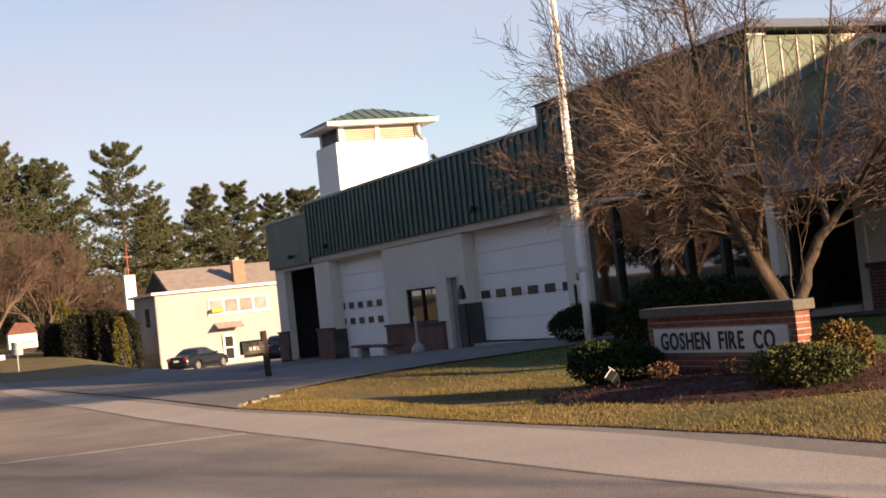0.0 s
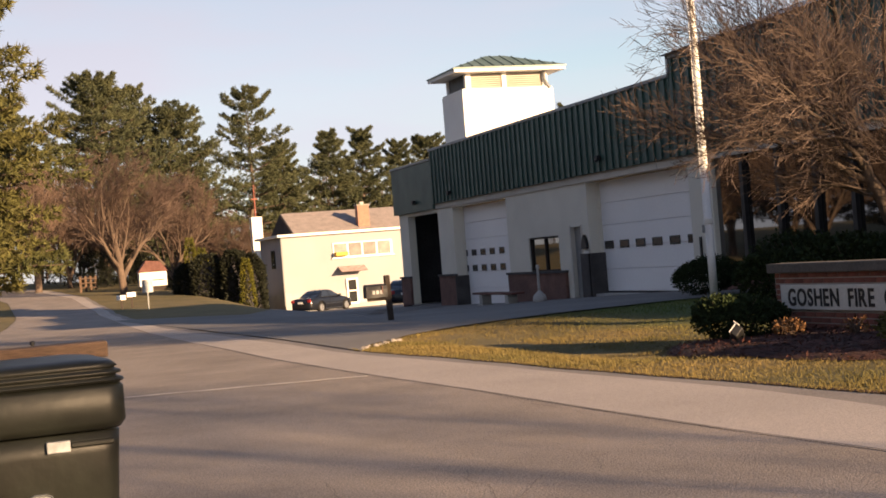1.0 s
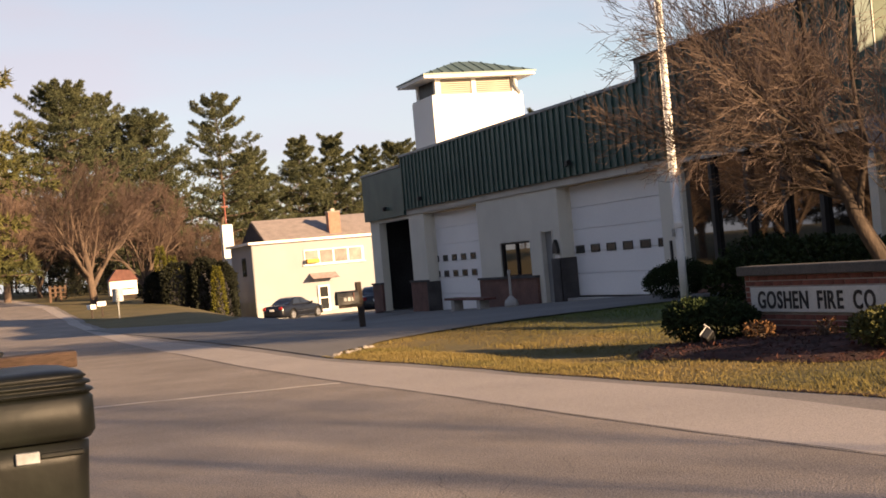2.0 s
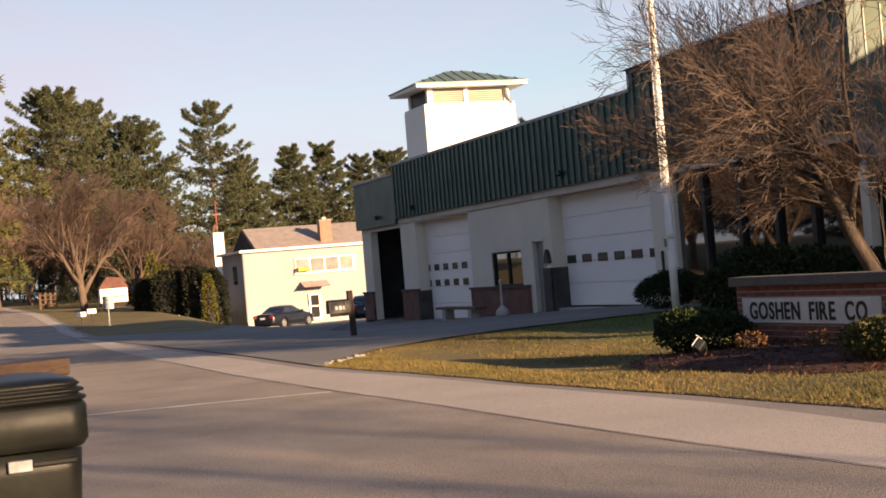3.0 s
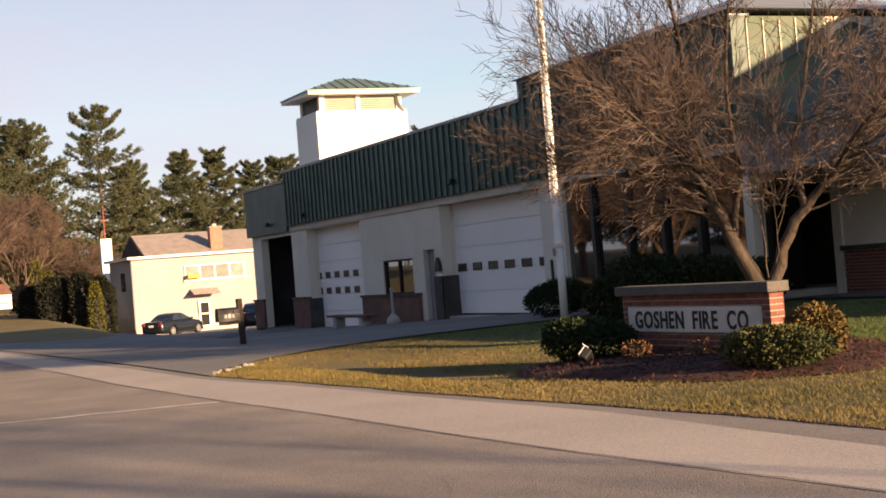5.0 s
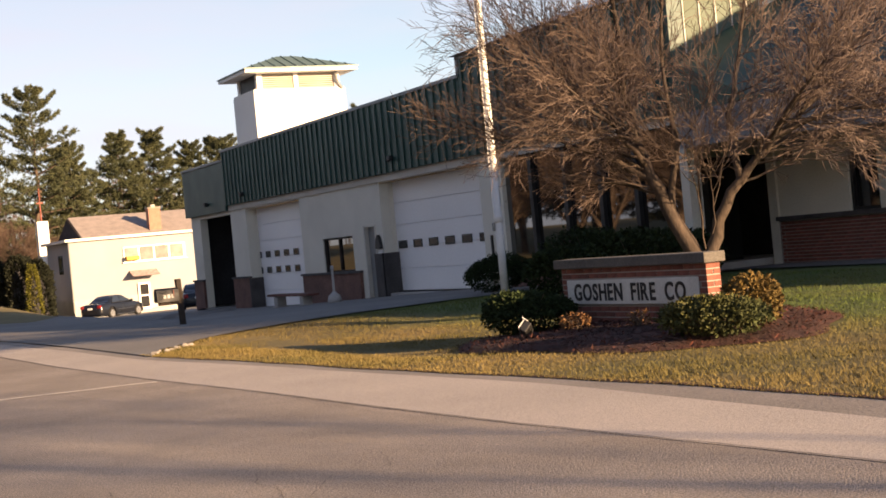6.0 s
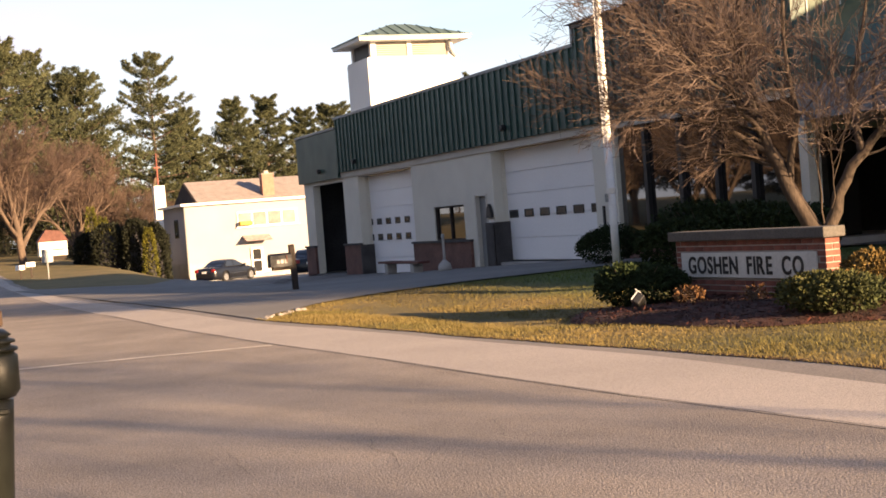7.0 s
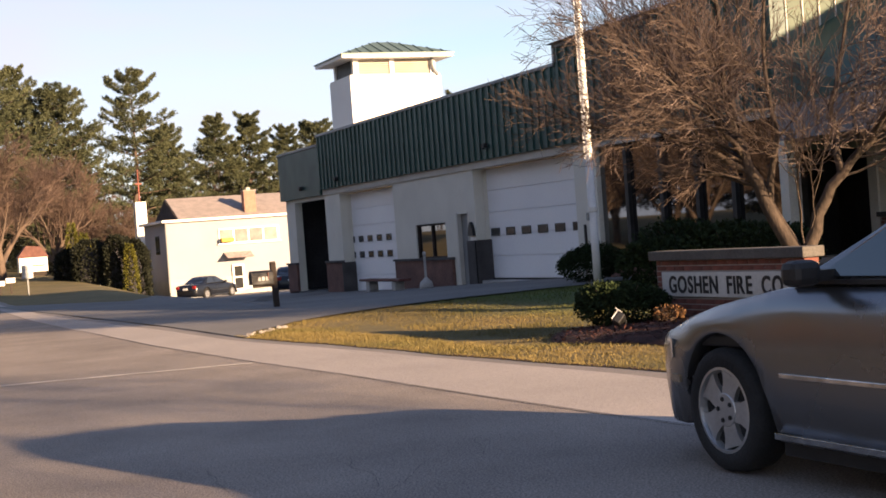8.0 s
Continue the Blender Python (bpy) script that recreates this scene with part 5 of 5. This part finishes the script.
lathe(bm, [(0.02, 9.98), (0.08, 10.05), (0.08, 10.12), (0.01, 10.18)], 14)
part("finial", bm, CHROME, pole)

# spotlight before the sign
spot = thing("spotlight", pose(8.12, 13.75, gz(8.12, 13.75) + 0.02, 0, 0, 35), "white garden floodlight on a short stake", "spotlight")
part("stake", boxes((-0.02, 0.02, -0.02, 0.02, -0.1, 0.1)), BLACK, spot)
head = part("head", boxes((-0.04, 0.04, -0.07, 0.07, -0.055, 0.055), bevel=0.012), BLACK, spot, "black lamp housing", at=pose(0, 0, 0.19, 25, -35, 95) @ Matrix.Scale(1.2, 4))
part("lens", boxes((0.041, 0.05, -0.064, 0.064, -0.049, 0.049)), WHITE, head, "pale lamp face")
part("hood", boxes((0.01, 0.075, -0.07, 0.07, 0.055, 0.061)), WHITE, head)
for y in (-0.085, 0.071):
    part("yoke_arm", boxes((-0.012, 0.012, y, y + 0.014, -0.1, 0.02)), BLACK, spot, at=pose(0, 0, 0.16))

# pale stones at the corner of the drive
rng = random.Random(4)
for i in range(16):
    bm = bmesh.new()
    bmesh.ops.create_icosphere(bm, subdivisions=2, radius=1)
    s = rng.uniform(0.03, 0.065)
    for v in bm.verts:
        v.co = Vector((v.co.x * s * 1.3, v.co.y * s, v.co.z * s * 0.7)) * (1 + 0.3 * noise.noise(v.co * 1.7 + Vector((i * 5, 0, 0))))
    k = rng.random()
    x, y = 5.35 + 1.1 * k + rng.uniform(-0.12, 0.12), 20.0 + 1.5 * k + rng.uniform(-0.2, 0.2)
    solid("stone", bm, STONE, "pale rough stone at the driveway corner", "stone", rounded=False, at=pose(x, y, gz(x, y) + s * 0.35, 0, 0, rng.uniform(0, 360)), group="corner stones")

# mailbox
mail = thing("mailbox", pose(8.75, 29.5, gz(8.75, 29.5)), "dark mailbox on a thick wooden post", "mailbox")
part("post", boxes((-0.06, 0.06, -0.06, 0.06, -0.2, 1.03), bevel=0.012), DARK_WOOD, mail, at=pose(0, 0, 0, 0, -2, 0))
bm = bmesh.new()
prism(bm, [(-0.13, 0), (0.13, 0), (0.13, 0.18), (0.10, 0.26), (0.04, 0.30), (-0.04, 0.30), (-0.10, 0.26), (-0.13, 0.18)], "X", -0.56, -0.07)
mb = part("box", bm, BLACK, mail, "arched black box", at=pose(0, 0, 0.55))
part("arm", boxes((-0.5, -0.061, -0.05, 0.05, 0.48, 0.548)), DARK_WOOD, mail)
for i in range(3):
    part("mark", boxes((-0.42 + i * 0.09, -0.36 + i * 0.09, -0.135, -0.131, 0.08, 0.16)), TRIM, mb, "plain pale bar")
part("flag", boxes((-0.2, -0.18, -0.15, -0.132, 0.1, 0.26)), BENCH_RED, mb)

# bench, smokers' post
bench = thing("bench", pose(15.2, 39.6, gz(15.2, 39.6) - 0.02), "low dark red-brown bench before the station wall", "bench")
part("seat", boxes((-0.2, 0.2, -1.7, 1.7, 0.36, 0.43), bevel=0.01), BENCH_RED, bench)
for y in (-1.1, 1.1):
    part("leg", boxes((-0.16, 0.16, y - 0.14, y + 0.14, 0.06, 0.359), bevel=0.03), CONCRETE, bench, "stout concrete leg")
    part("foot", boxes((-0.19, 0.19, y - 0.2, y + 0.2, 0.0, 0.058), bevel=0.01), CONCRETE, bench)
urn = thing("ash_post", pose(15.2, 36.3, gz(15.2, 36.3)), "pale post with a heavy round foot by the wall", "ash post")
bm = bmesh.new()
lathe(bm, [(0.19, 0.0), (0.2, 0.1), (0.17, 0.22), (0.08, 0.3), (0.05, 0.34)], 18)
part("foot", bm, CONCRETE, urn, rounded=True)
bm = bmesh.new()
lathe(bm, [(0.04, 0.34), (0.035, 0.95), (0.05, 0.97), (0.05, 1.05), (0.03, 1.08)], 14)
part("stem", bm, CONCRETE, urn)

# kerb strip of the lot
patch("lot_kerb", [(table([(44, 12.2), (58, 16.9)], y) - 0.0, y, table([(44, 12.2), (58, 16.9)], y) + 0.5, y) for y in steps(44, 52, 1.0)], 0.05, SEAM, "dark tarred strip across the lot", "kerb", 1)

# road sign and the pair of far mailboxes
rs = thing("road_sign", pose(9.24, 77.9, gz(9.24, 77.9), 0, 0, 4), "grey road sign on a thin post, seen from behind", "road sign")
board = part("board", boxes((-0.3, 0.3, -0.02, 0.0, 0.92, 1.64), bevel=0.004), ROAD_SIGN, rs)
part("post", boxes((-0.035, 0.035, 0.001, 0.05, -0.3, 1.6)), TRIM, rs)
for z in (1.08, 1.48):
    part("bolt", boxes((-0.02, 0.02, -0.032, -0.0201, z, z + 0.04)), CHROME, board)
for x, y, z in ((8.1, 81.0, 0.5), (8.72, 81.4, 0.62)):
    far = thing("mailbox", pose(x, y, gz(x, y)), "small white mailbox at the roadside", "mailbox", "far mailboxes")
    bm = bmesh.new()
    prism(bm, [(-0.13, z), (0.13, z), (0.13, z + 0.19), (0.07, z + 0.27), (-0.07, z + 0.27), (-0.13, z + 0.19)], "X", -0.27, 0.23)
    part("box", bm, WHITE, far)
    part("post", boxes((-0.05, 0.05, -0.05, 0.05, -0.2, z - 0.001)), DARK_WOOD, far)

# white roadside stand, rail fence and low shed by the far lawn
stand = thing("roadside_stand", pose(12.75, 104, gz(12.75, 104)), "small white roadside stand with a red-brown roof", "stand")
part("cabin", boxes((-1.0, 1.0, -0.5, 0.5, 0.3, 1.35), bevel=0.02), WHITE, stand)
part("plinth", boxes((-0.9, 0.9, -0.45, 0.45, -0.3, 0.299)), DARK_WOOD, stand, "dark plinth in shade")
bm = bmesh.new()
prism(bm, [(-1.1, 1.351), (1.1, 1.351), (0.55, 2.1), (-0.45, 2.2)], "Y", -0.6, 0.6)
part("roof", bm, BENCH_RED, stand)
part("counter", boxes((-0.8, 0.8, -0.62, -0.501, 0.72, 0.78)), WOOD, stand)
fence = thing("rail_fence", pose(8.0, 110, gz(8.0, 110)), "weathered split-rail fence along the far lawn", "fence")
for i in range(4):
    part("post", boxes((i * 0.5 - 0.09, i * 0.5 + 0.09, i * 1.4 - 0.09, i * 1.4 + 0.09, -0.3, 1.25), bevel=0.02), WOOD, fence)
for z in (0.35, 0.7, 1.05):
    bm = bmesh.new()
    tube(bm, [(0, -0.12, z), (0.75, 2.0, z + 0.03), (1.5, 4.1, z - 0.02)], 0.06, 6)
    part("rail", bm, WOOD, fence)
shed = thing("low_building", pose(16.6, 97, gz(16.6, 97)), "low dark-roofed outbuilding behind the hedge", "outbuilding")
part("wall", boxes((-1.0, 1.0, -1, 3, -0.3, 1.9)), STUCCO, shed)
bm = bmesh.new()
prism(bm, [(-1.2, 1.901), (1.2, 1.901), (0.0, 2.5)], "Y", -1.3, 3.2)
part("roof", bm, DARK_WOOD, shed)
part("window", boxes((-0.2, 0.4, -1.03, -1.001, 0.7, 1.5)), GLASS, shed)

# the white stack with its red cross-tree mast
mast = thing("white_stack", pose(22.0, 110, gz(22, 110)), "white rendered stack carrying a thin rust-red mast", "chimney stack")
part("shaft", boxes((-0.42, 0.42, -0.4, 0.4, -0.3, 7.2)), WHITE, mast)
bm = bmesh.new()
lathe(bm, [(0.07, 7.2), (0.06, 8.2), (0.035, 9.8)], 8)
part("spar", bm, RUST_RED, mast)
part("crossbar", boxes((-0.26, 0.26, -0.05, 0.05, 8.6, 8.7)), RUST_RED, mast)


# ---- cars ----
def car(name, paint, at, label):
    """A saloon; x ahead, y to its left, the ground at z = 0, midway between the axles."""
    ax, wr = (1.30, -1.34), 0.312
    top_rows = [(-2.42, 0.58), (-2.38, 0.80), (-2.3, 0.92), (-1.7, 0.97), (-1.2, 0.97), (0.75, 0.95), (0.95, 0.93), (1.4, 0.855), (1.75, 0.77), (1.95, 0.69), (2.04, 0.61), (2.09, 0.52), (2.12, 0.44)]
    wid_rows = [(-2.42, 0.58), (-2.36, 0.70), (-2.2, 0.79), (-1.7, 0.845), (0, 0.86), (1.2, 0.85), (1.6, 0.825), (1.85, 0.78), (1.98, 0.72), (2.06, 0.63), (2.12, 0.48)]
    thingy = thing(name, at, label, "car")
    bm = bmesh.new()
    xs = sorted(set([round(v, 3) for v in steps(-2.42, 2.12, 0.07)] + [round(a + 0.375 * math.cos(radians(k)), 3) for a in ax for k in range(0, 181, 10)] + [2.06, 2.09, 2.04]))
    rings = []
    for x in xs:
        zt, w = table(top_rows, x), table(wid_rows, x)
        low = 0.20 if -2.2 < x < 1.95 else 0.24
        arch = 0.0
        for a in ax:
            if abs(x - a) < 0.376:
                arch = max(arch, wr + math.sqrt(max(0, 0.376 ** 2 - (x - a) ** 2)))
        if arch > low:
            low = arch - 0.004
        zs = [low, max(low + 0.004, arch), 0.42, 0.60, 0.62 + (zt - 0.62) * 0.55, zt - 0.035, zt - 0.008, zt + 0.012]
        ys = [w - 0.10, w - 0.015, w + 0.004, w + 0.006, w - 0.012, w - 0.07, w * 0.62, 0.0]
        for i in range(1, 8):
            zs[i] = max(zs[i], zs[i - 1] + 0.002, (arch + 0.004 * i) if 1 <= i <= 4 else 0)
            zs[i] = min(zs[i], zt + 0.002 * i - 0.016) if i < 7 else max(zs[i], zs[i - 1] + 0.001)
        half = [Vector((x, y, z)) for y, z in zip(ys, zs)]
        ring = [bm.verts.new(p) for p in half] + [bm.verts.new((p.x, -p.y, p.z)) for p in half[-2::-1]]
        rings.append(ring)
    for a, b in zip(rings, rings[1:]):
        for i in range(len(a) - 1):
            bm.faces.new((a[i], a[i + 1], b[i + 1], b[i]))
    bm.faces.new(rings[0]), bm.faces.new(rings[-1][::-1])
    body = part("body", bm, paint, thingy, rounded=True)
    # underside and wheel wells
    part("underbody", boxes((-2.2, 1.9, -0.62, 0.62, 0.19, 0.60), (-0.94, 0.9, -0.79, 0.79, 0.13, 0.30)), BLACK, thingy)
    for a in ax:
        part("wheel_well", boxes((a - 0.36, a + 0.36, -0.80, 0.80, 0.62, 0.68), bevel=0.01), BLACK, thingy)
    # cabin
    bm = bmesh.new()
    prof = [(-1.58, 0.94, 0.74), (-1.2, 1.20, 0.63), (-0.88, 1.345, 0.575), (-0.48, 1.388, 0.565), (-0.13, 1.375, 0.565), (0.04, 1.335, 0.575), (0.38, 1.16, 0.65), (0.78, 0.93, 0.74)]
    rr = []
    for x, z, w in prof:
        rr.append([bm.verts.new(p) for p in ((x, w, z - 0.02), (x, w * 0.8, z), (x, 0, z + 0.018), (x, -w * 0.8, z), (x, -w, z - 0.02))])
    for a, b in zip(rr, rr[1:]):
        for i in range(4):
            bm.faces.new((a[i], a[i + 1], b[i + 1], b[i]))
    for s in (0, 4):
        foot = [bm.verts.new((x, 0.78 if s == 0 else -0.78, 0.93)) for x, z, w in prof]
        for i in range(len(prof) - 1):
            bm.faces.new((rr[i][s], rr[i + 1][s], foot[i + 1], foot[i]))
    part("cabin", bm, paint, thingy, rounded=False)

    def pane(pts, off):
        b = bmesh.new()
        vs = [Vector(p) for p in pts]
        n = (vs[1] - vs[0]).cross(vs[2] - vs[0]).normalized()
        if n.dot(Vector(off)) < 0:
            n = -n
        lo = [b.verts.new(p + n * 0.004) for p in vs]
        hi = [b.verts.new(p + n * 0.012) for p in vs]
        b.faces.new(lo), b.faces.new(hi[::-1])
        for i in range(len(vs)):
            b.faces.new((lo[i], lo[(i + 1) % len(vs)], hi[(i + 1) % len(vs)], hi[i]))
        return b

    def side(x, z, s):
        w = table([(0.93, 0.78), (1.14, 0.655), (1.33, 0.578)], z)
        return (x, s * (w + 0.012), z)
    for s in (1, -1):
        part("side_window", pane([side(0.58, 0.965, s), side(-0.34, 0.965, s), side(-0.34, 1.315, s), side(0.00, 1.30, s), side(0.32, 1.13, s)], (0, s, 0)), CAR_GLASS, thingy)
        part("side_window", pane([side(-0.42, 0.965, s), side(-1.28, 0.965, s), side(-1.04, 1.22, s), side(-0.82, 1.315, s), side(-0.42, 1.315, s)], (0, s, 0)), CAR_GLASS, thingy)
        part("window_trim", boxes((-1.3, 0.78, s * 0.785 - 0.012, s * 0.785 + 0.012, 0.935, 0.955)), BLACK, thingy)
        part("side_moulding", boxes((-0.9, 0.80, s * 0.866 - 0.008, s * 0.866 + 0.008, 0.505, 0.53), bevel=0.004), CHROME, thingy)
        part("sill_strip", boxes((-0.92, 0.88, s * 0.85 - 0.01, s * 0.85 + 0.01, 0.215, 0.245), bevel=0.003), CHROME, thingy)
        part("door_gap", boxes((-0.335, -0.32, s * 0.862 - 0.003, s * 0.862 + 0.003, 0.3, 0.9)), BLACK, thingy)
        part("door_handle", boxes((-0.25, -0.08, s * 0.855 - 0.015, s * 0.855 + 0.025, 0.78, 0.81), bevel=0.006), paint, thingy)
        mirror = part("wing_mirror", boxes((0.45, 0.57, s * 0.94 - 0.085, s * 0.94 + 0.07, 0.935, 1.05), bevel=0.035), BLACK, thingy, "black wing mirror")
        part("mirror_foot", boxes((0.48, 0.58, s * 0.82 - 0.06, s * 0.82 + 0.06, 0.95, 1.0)), BLACK, mirror)
        hl = bmesh.new()
        prism(hl, [(1.78, s * 0.806), (1.88, s * 0.766), (1.975, s * 0.712), (2.045, s * 0.62), (2.085, s * 0.45), (2.0, s * 0.45), (1.85, s * 0.65)], "Z", 0.545, 0.645)
        part("headlight", hl, HEADLAMP, thingy)
        am = bmesh.new()
        prism(am, [(1.70, s * 0.826), (1.80, s * 0.806), (1.79, s * 0.74), (1.70, s * 0.76)], "Z", 0.42, 0.46)
        part("side_marker", am, AMBER, thingy)
        part("tail_light", boxes((-2.40, -2.28, s * 0.62 - 0.11, s * 0.62 + 0.11, 0.68, 0.86), bevel=0.02), RED_LENS, thingy)
    part("windscreen", pane([(0.72, 0.66, 0.965), (0.72, -0.66, 0.965), (0.08, -0.50, 1.318), (0.08, 0.50, 1.318)], (1, 0, 1)), CAR_GLASS, thingy)
    part("rear_window", pane([(-1.52, 0.62, 0.99), (-1.52, -0.62, 0.99), (-0.94, -0.50, 1.325), (-0.94, 0.50, 1.325)], (-1, 0, 1)), CAR_GLASS, thingy)
    part("plate", boxes((-2.45, -2.421, -0.16, 0.16, 0.62, 0.74)), WHITE, thingy, "plain number plate")
    # wheels, each turning about its own axle
    wheels = []
    for x in ax:
        for s in (1, -1):
            turn = pose(x, s * 0.745, wr)
            bm = bmesh.new()
            flip = pose(0, 0, 0, -90 * s, 0, 0)
            lathe(bm, [(0.19, -0.10), (0.28, -0.10), (0.305, -0.08), (wr, -0.03), (wr, 0.03), (0.305, 0.08), (0.285, 0.098), (0.215, 0.1), (0.205, 0.06)], 32, flip)
            wheel = part("wheel", bm, RUBBER, thingy, "black tyre", True, turn)
            bm = bmesh.new()
            lathe(bm, [(0.205, 0.03), (0.215, 0.098), (0.200, 0.100), (0.190, 0.06), (0.185, 0.035)], 32, flip)
            part("rim", bm, ALLOY, wheel, "alloy rim")
            bm = bmesh.new()
            lathe(bm, [(0.186, 0.02), (0.186, 0.03), (0.02, 0.028)], 24, flip)
            part("brake_plate", bm, BLACK, wheel)
            for k in range(5):
                b = bmesh.new()
                prism(b, [(0.074, -0.05), (0.125, -0.054), (0.16, -0.068), (0.184, -0.088), (0.184, 0.088), (0.16, 0.068), (0.125, 0.054), (0.074, 0.05)], "Z", 0.05, 0.085)
                b.transform(flip @ pose(0, 0, 0, 0, 0, 72 * k + 18))
                part("spoke", b, ALLOY, wheel)
                b = bmesh.new()
                lathe(b, [(0.012, 0.0885), (0.012, 0.096), (0.001, 0.097)], 6, flip @ pose(0.055 * math.cos(radians(72 * k + 54)), 0.055 * math.sin(radians(72 * k + 54)), 0))
                part("wheel_nut", b, BLACK, wheel)
            b = bmesh.new()
            lathe(b, [(0.086, 0.05), (0.086, 0.084), (0.08, 0.089), (0.01, 0.089)], 20, flip)
            part("hub_cap", b, ALLOY, wheel)
            wheels.append((wheel, turn))
    return thingy, wheels


parked, _ = car("parked_car", NAVY, pose(20.9, 85.0, gz(20.9, 85.0) + 0.03, 0, 0, 40), "dark saloon parked before the cream house")
second, _ = car("parked_car", NAVY, pose(22.6, 73.5, gz(22.6, 73.5) + 0.03, 0, 0, 75), "dark car parked beyond the open bay")
silver, silver_wheels = car("silver_car", SILVER, pose(4.78, 4.42, 0.022, 0, 0, 90), "silver-grey saloon driving along the road")

# ---- cracks in the road ----
rng = random.Random(9)
for cx, cy, heading, length in ((2.5, 6.6, 60, 0.9), (3.3, 7.2, 75, 0.8), (4.35, 9.5, 90, 3.0), (3.9, 13.2, 92, 1.6), (1.88, 8.0, 272, 0.95), (2.71, 7.8, 257, 1.25), (3.5, 15.1, 278, 2.3)):
    s = Soup()
    a = radians(heading)
    p, w = Vector((cx, cy, 0.0255)), 0.0022
    last = None
    for i in range(int(length / 0.06)):
        a += rng.uniform(-0.45, 0.45)
        a += 0.4 * (radians(heading) - a)
        side = Vector((-math.sin(a), math.cos(a), 0)) * w * rng.uniform(0.5, 1.2)
        s.v += [p - side, p + side]
        if i:
            n = len(s.v)
            s.f.append((n - 4, n - 3, n - 1, n - 2))
        p = p + Vector((math.cos(a), math.sin(a), 0)) * 0.06
    tagged(new("road_crack", s.mesh("road_crack", SEAM)), "fine dark crack in the worn asphalt", "crack", "", "structure")

# ---- bricks ----
BW, BH = 0.203, 0.0677


def brick_mesh(length, deep=0.006):
    bm = boxes((-deep, 0.012, -length / 2 + 0.006, length / 2 - 0.006, 0.0065, BH - 0.0065), bevel=0.0)
    return mesh_of("brick", bm, BRICK)


full, halfb = brick_mesh(BW), brick_mesh(BW / 2)


def lay(parent, home, x, y0, y1, z0, courses, skip=None, turn=0):
    """Courses of stretchers along y on the plane x, facing -x."""
    for c in range(courses):
        y = y0 - (BW / 2 if c % 2 else 0)
        while y < y1 - 0.01:
            a, b = max(y, y0), min(y + BW, y1)
            if b - a > 0.05 and not (skip and skip((a + b) / 2, z0 + c * BH + BH / 2)):
                ob = new("brick", full if b - a > 0.15 else halfb)
                ob.parent = parent
                ob.matrix_basis = home @ pose(x, (a + b) / 2, z0 + c * BH)
            y += BW


lay(sign, HS, SX + 0.012, SY0 + 0.07, SY1 - 0.07, 0.0 - 0.003, 11, lambda y, z: 12.27 < y < 14.93 and 0.24 < z < 0.62)
END = pose(SX + 0.105, SY0 + 0.072, 0) @ pose(0, 0, 0, 0, 0, 90)
for c in range(11):
    for y, m in (((-0.051, halfb), (0.051, halfb)) if c % 2 else ((0.0, full),)):
        ob = new("brick", m)
        ob.parent = sign
        ob.matrix_basis = HS @ END @ pose(0, y * 1.0, c * BH - 0.003)
wing_base = [o for o in station.children if o.name.startswith("wing_base")][0]
lay(wing_base, Matrix.Identity(4), WX - 0.045, 15.6, EW - 0.02, 0.13, 13)


def motions():
    """The silver car drives past at an even speed, its wheels rolling."""
    speed, end = 10.4, 4.42
    walk(silver, [(t, pose(4.78, end - speed * (8.0 - t), 0.022, 0, 0, 90)) for t in (0.0, 2.0, 4.0, 6.0, 7.0, 8.0)])
    for wheel, place in silver_wheels:
        walk(wheel, [(i / FPS, place @ pose(0, 0, 0, 0, math.degrees(speed / 0.312) * i / FPS % 360, 0)) for i in range(int(8 * FPS) + 1)])


motions()
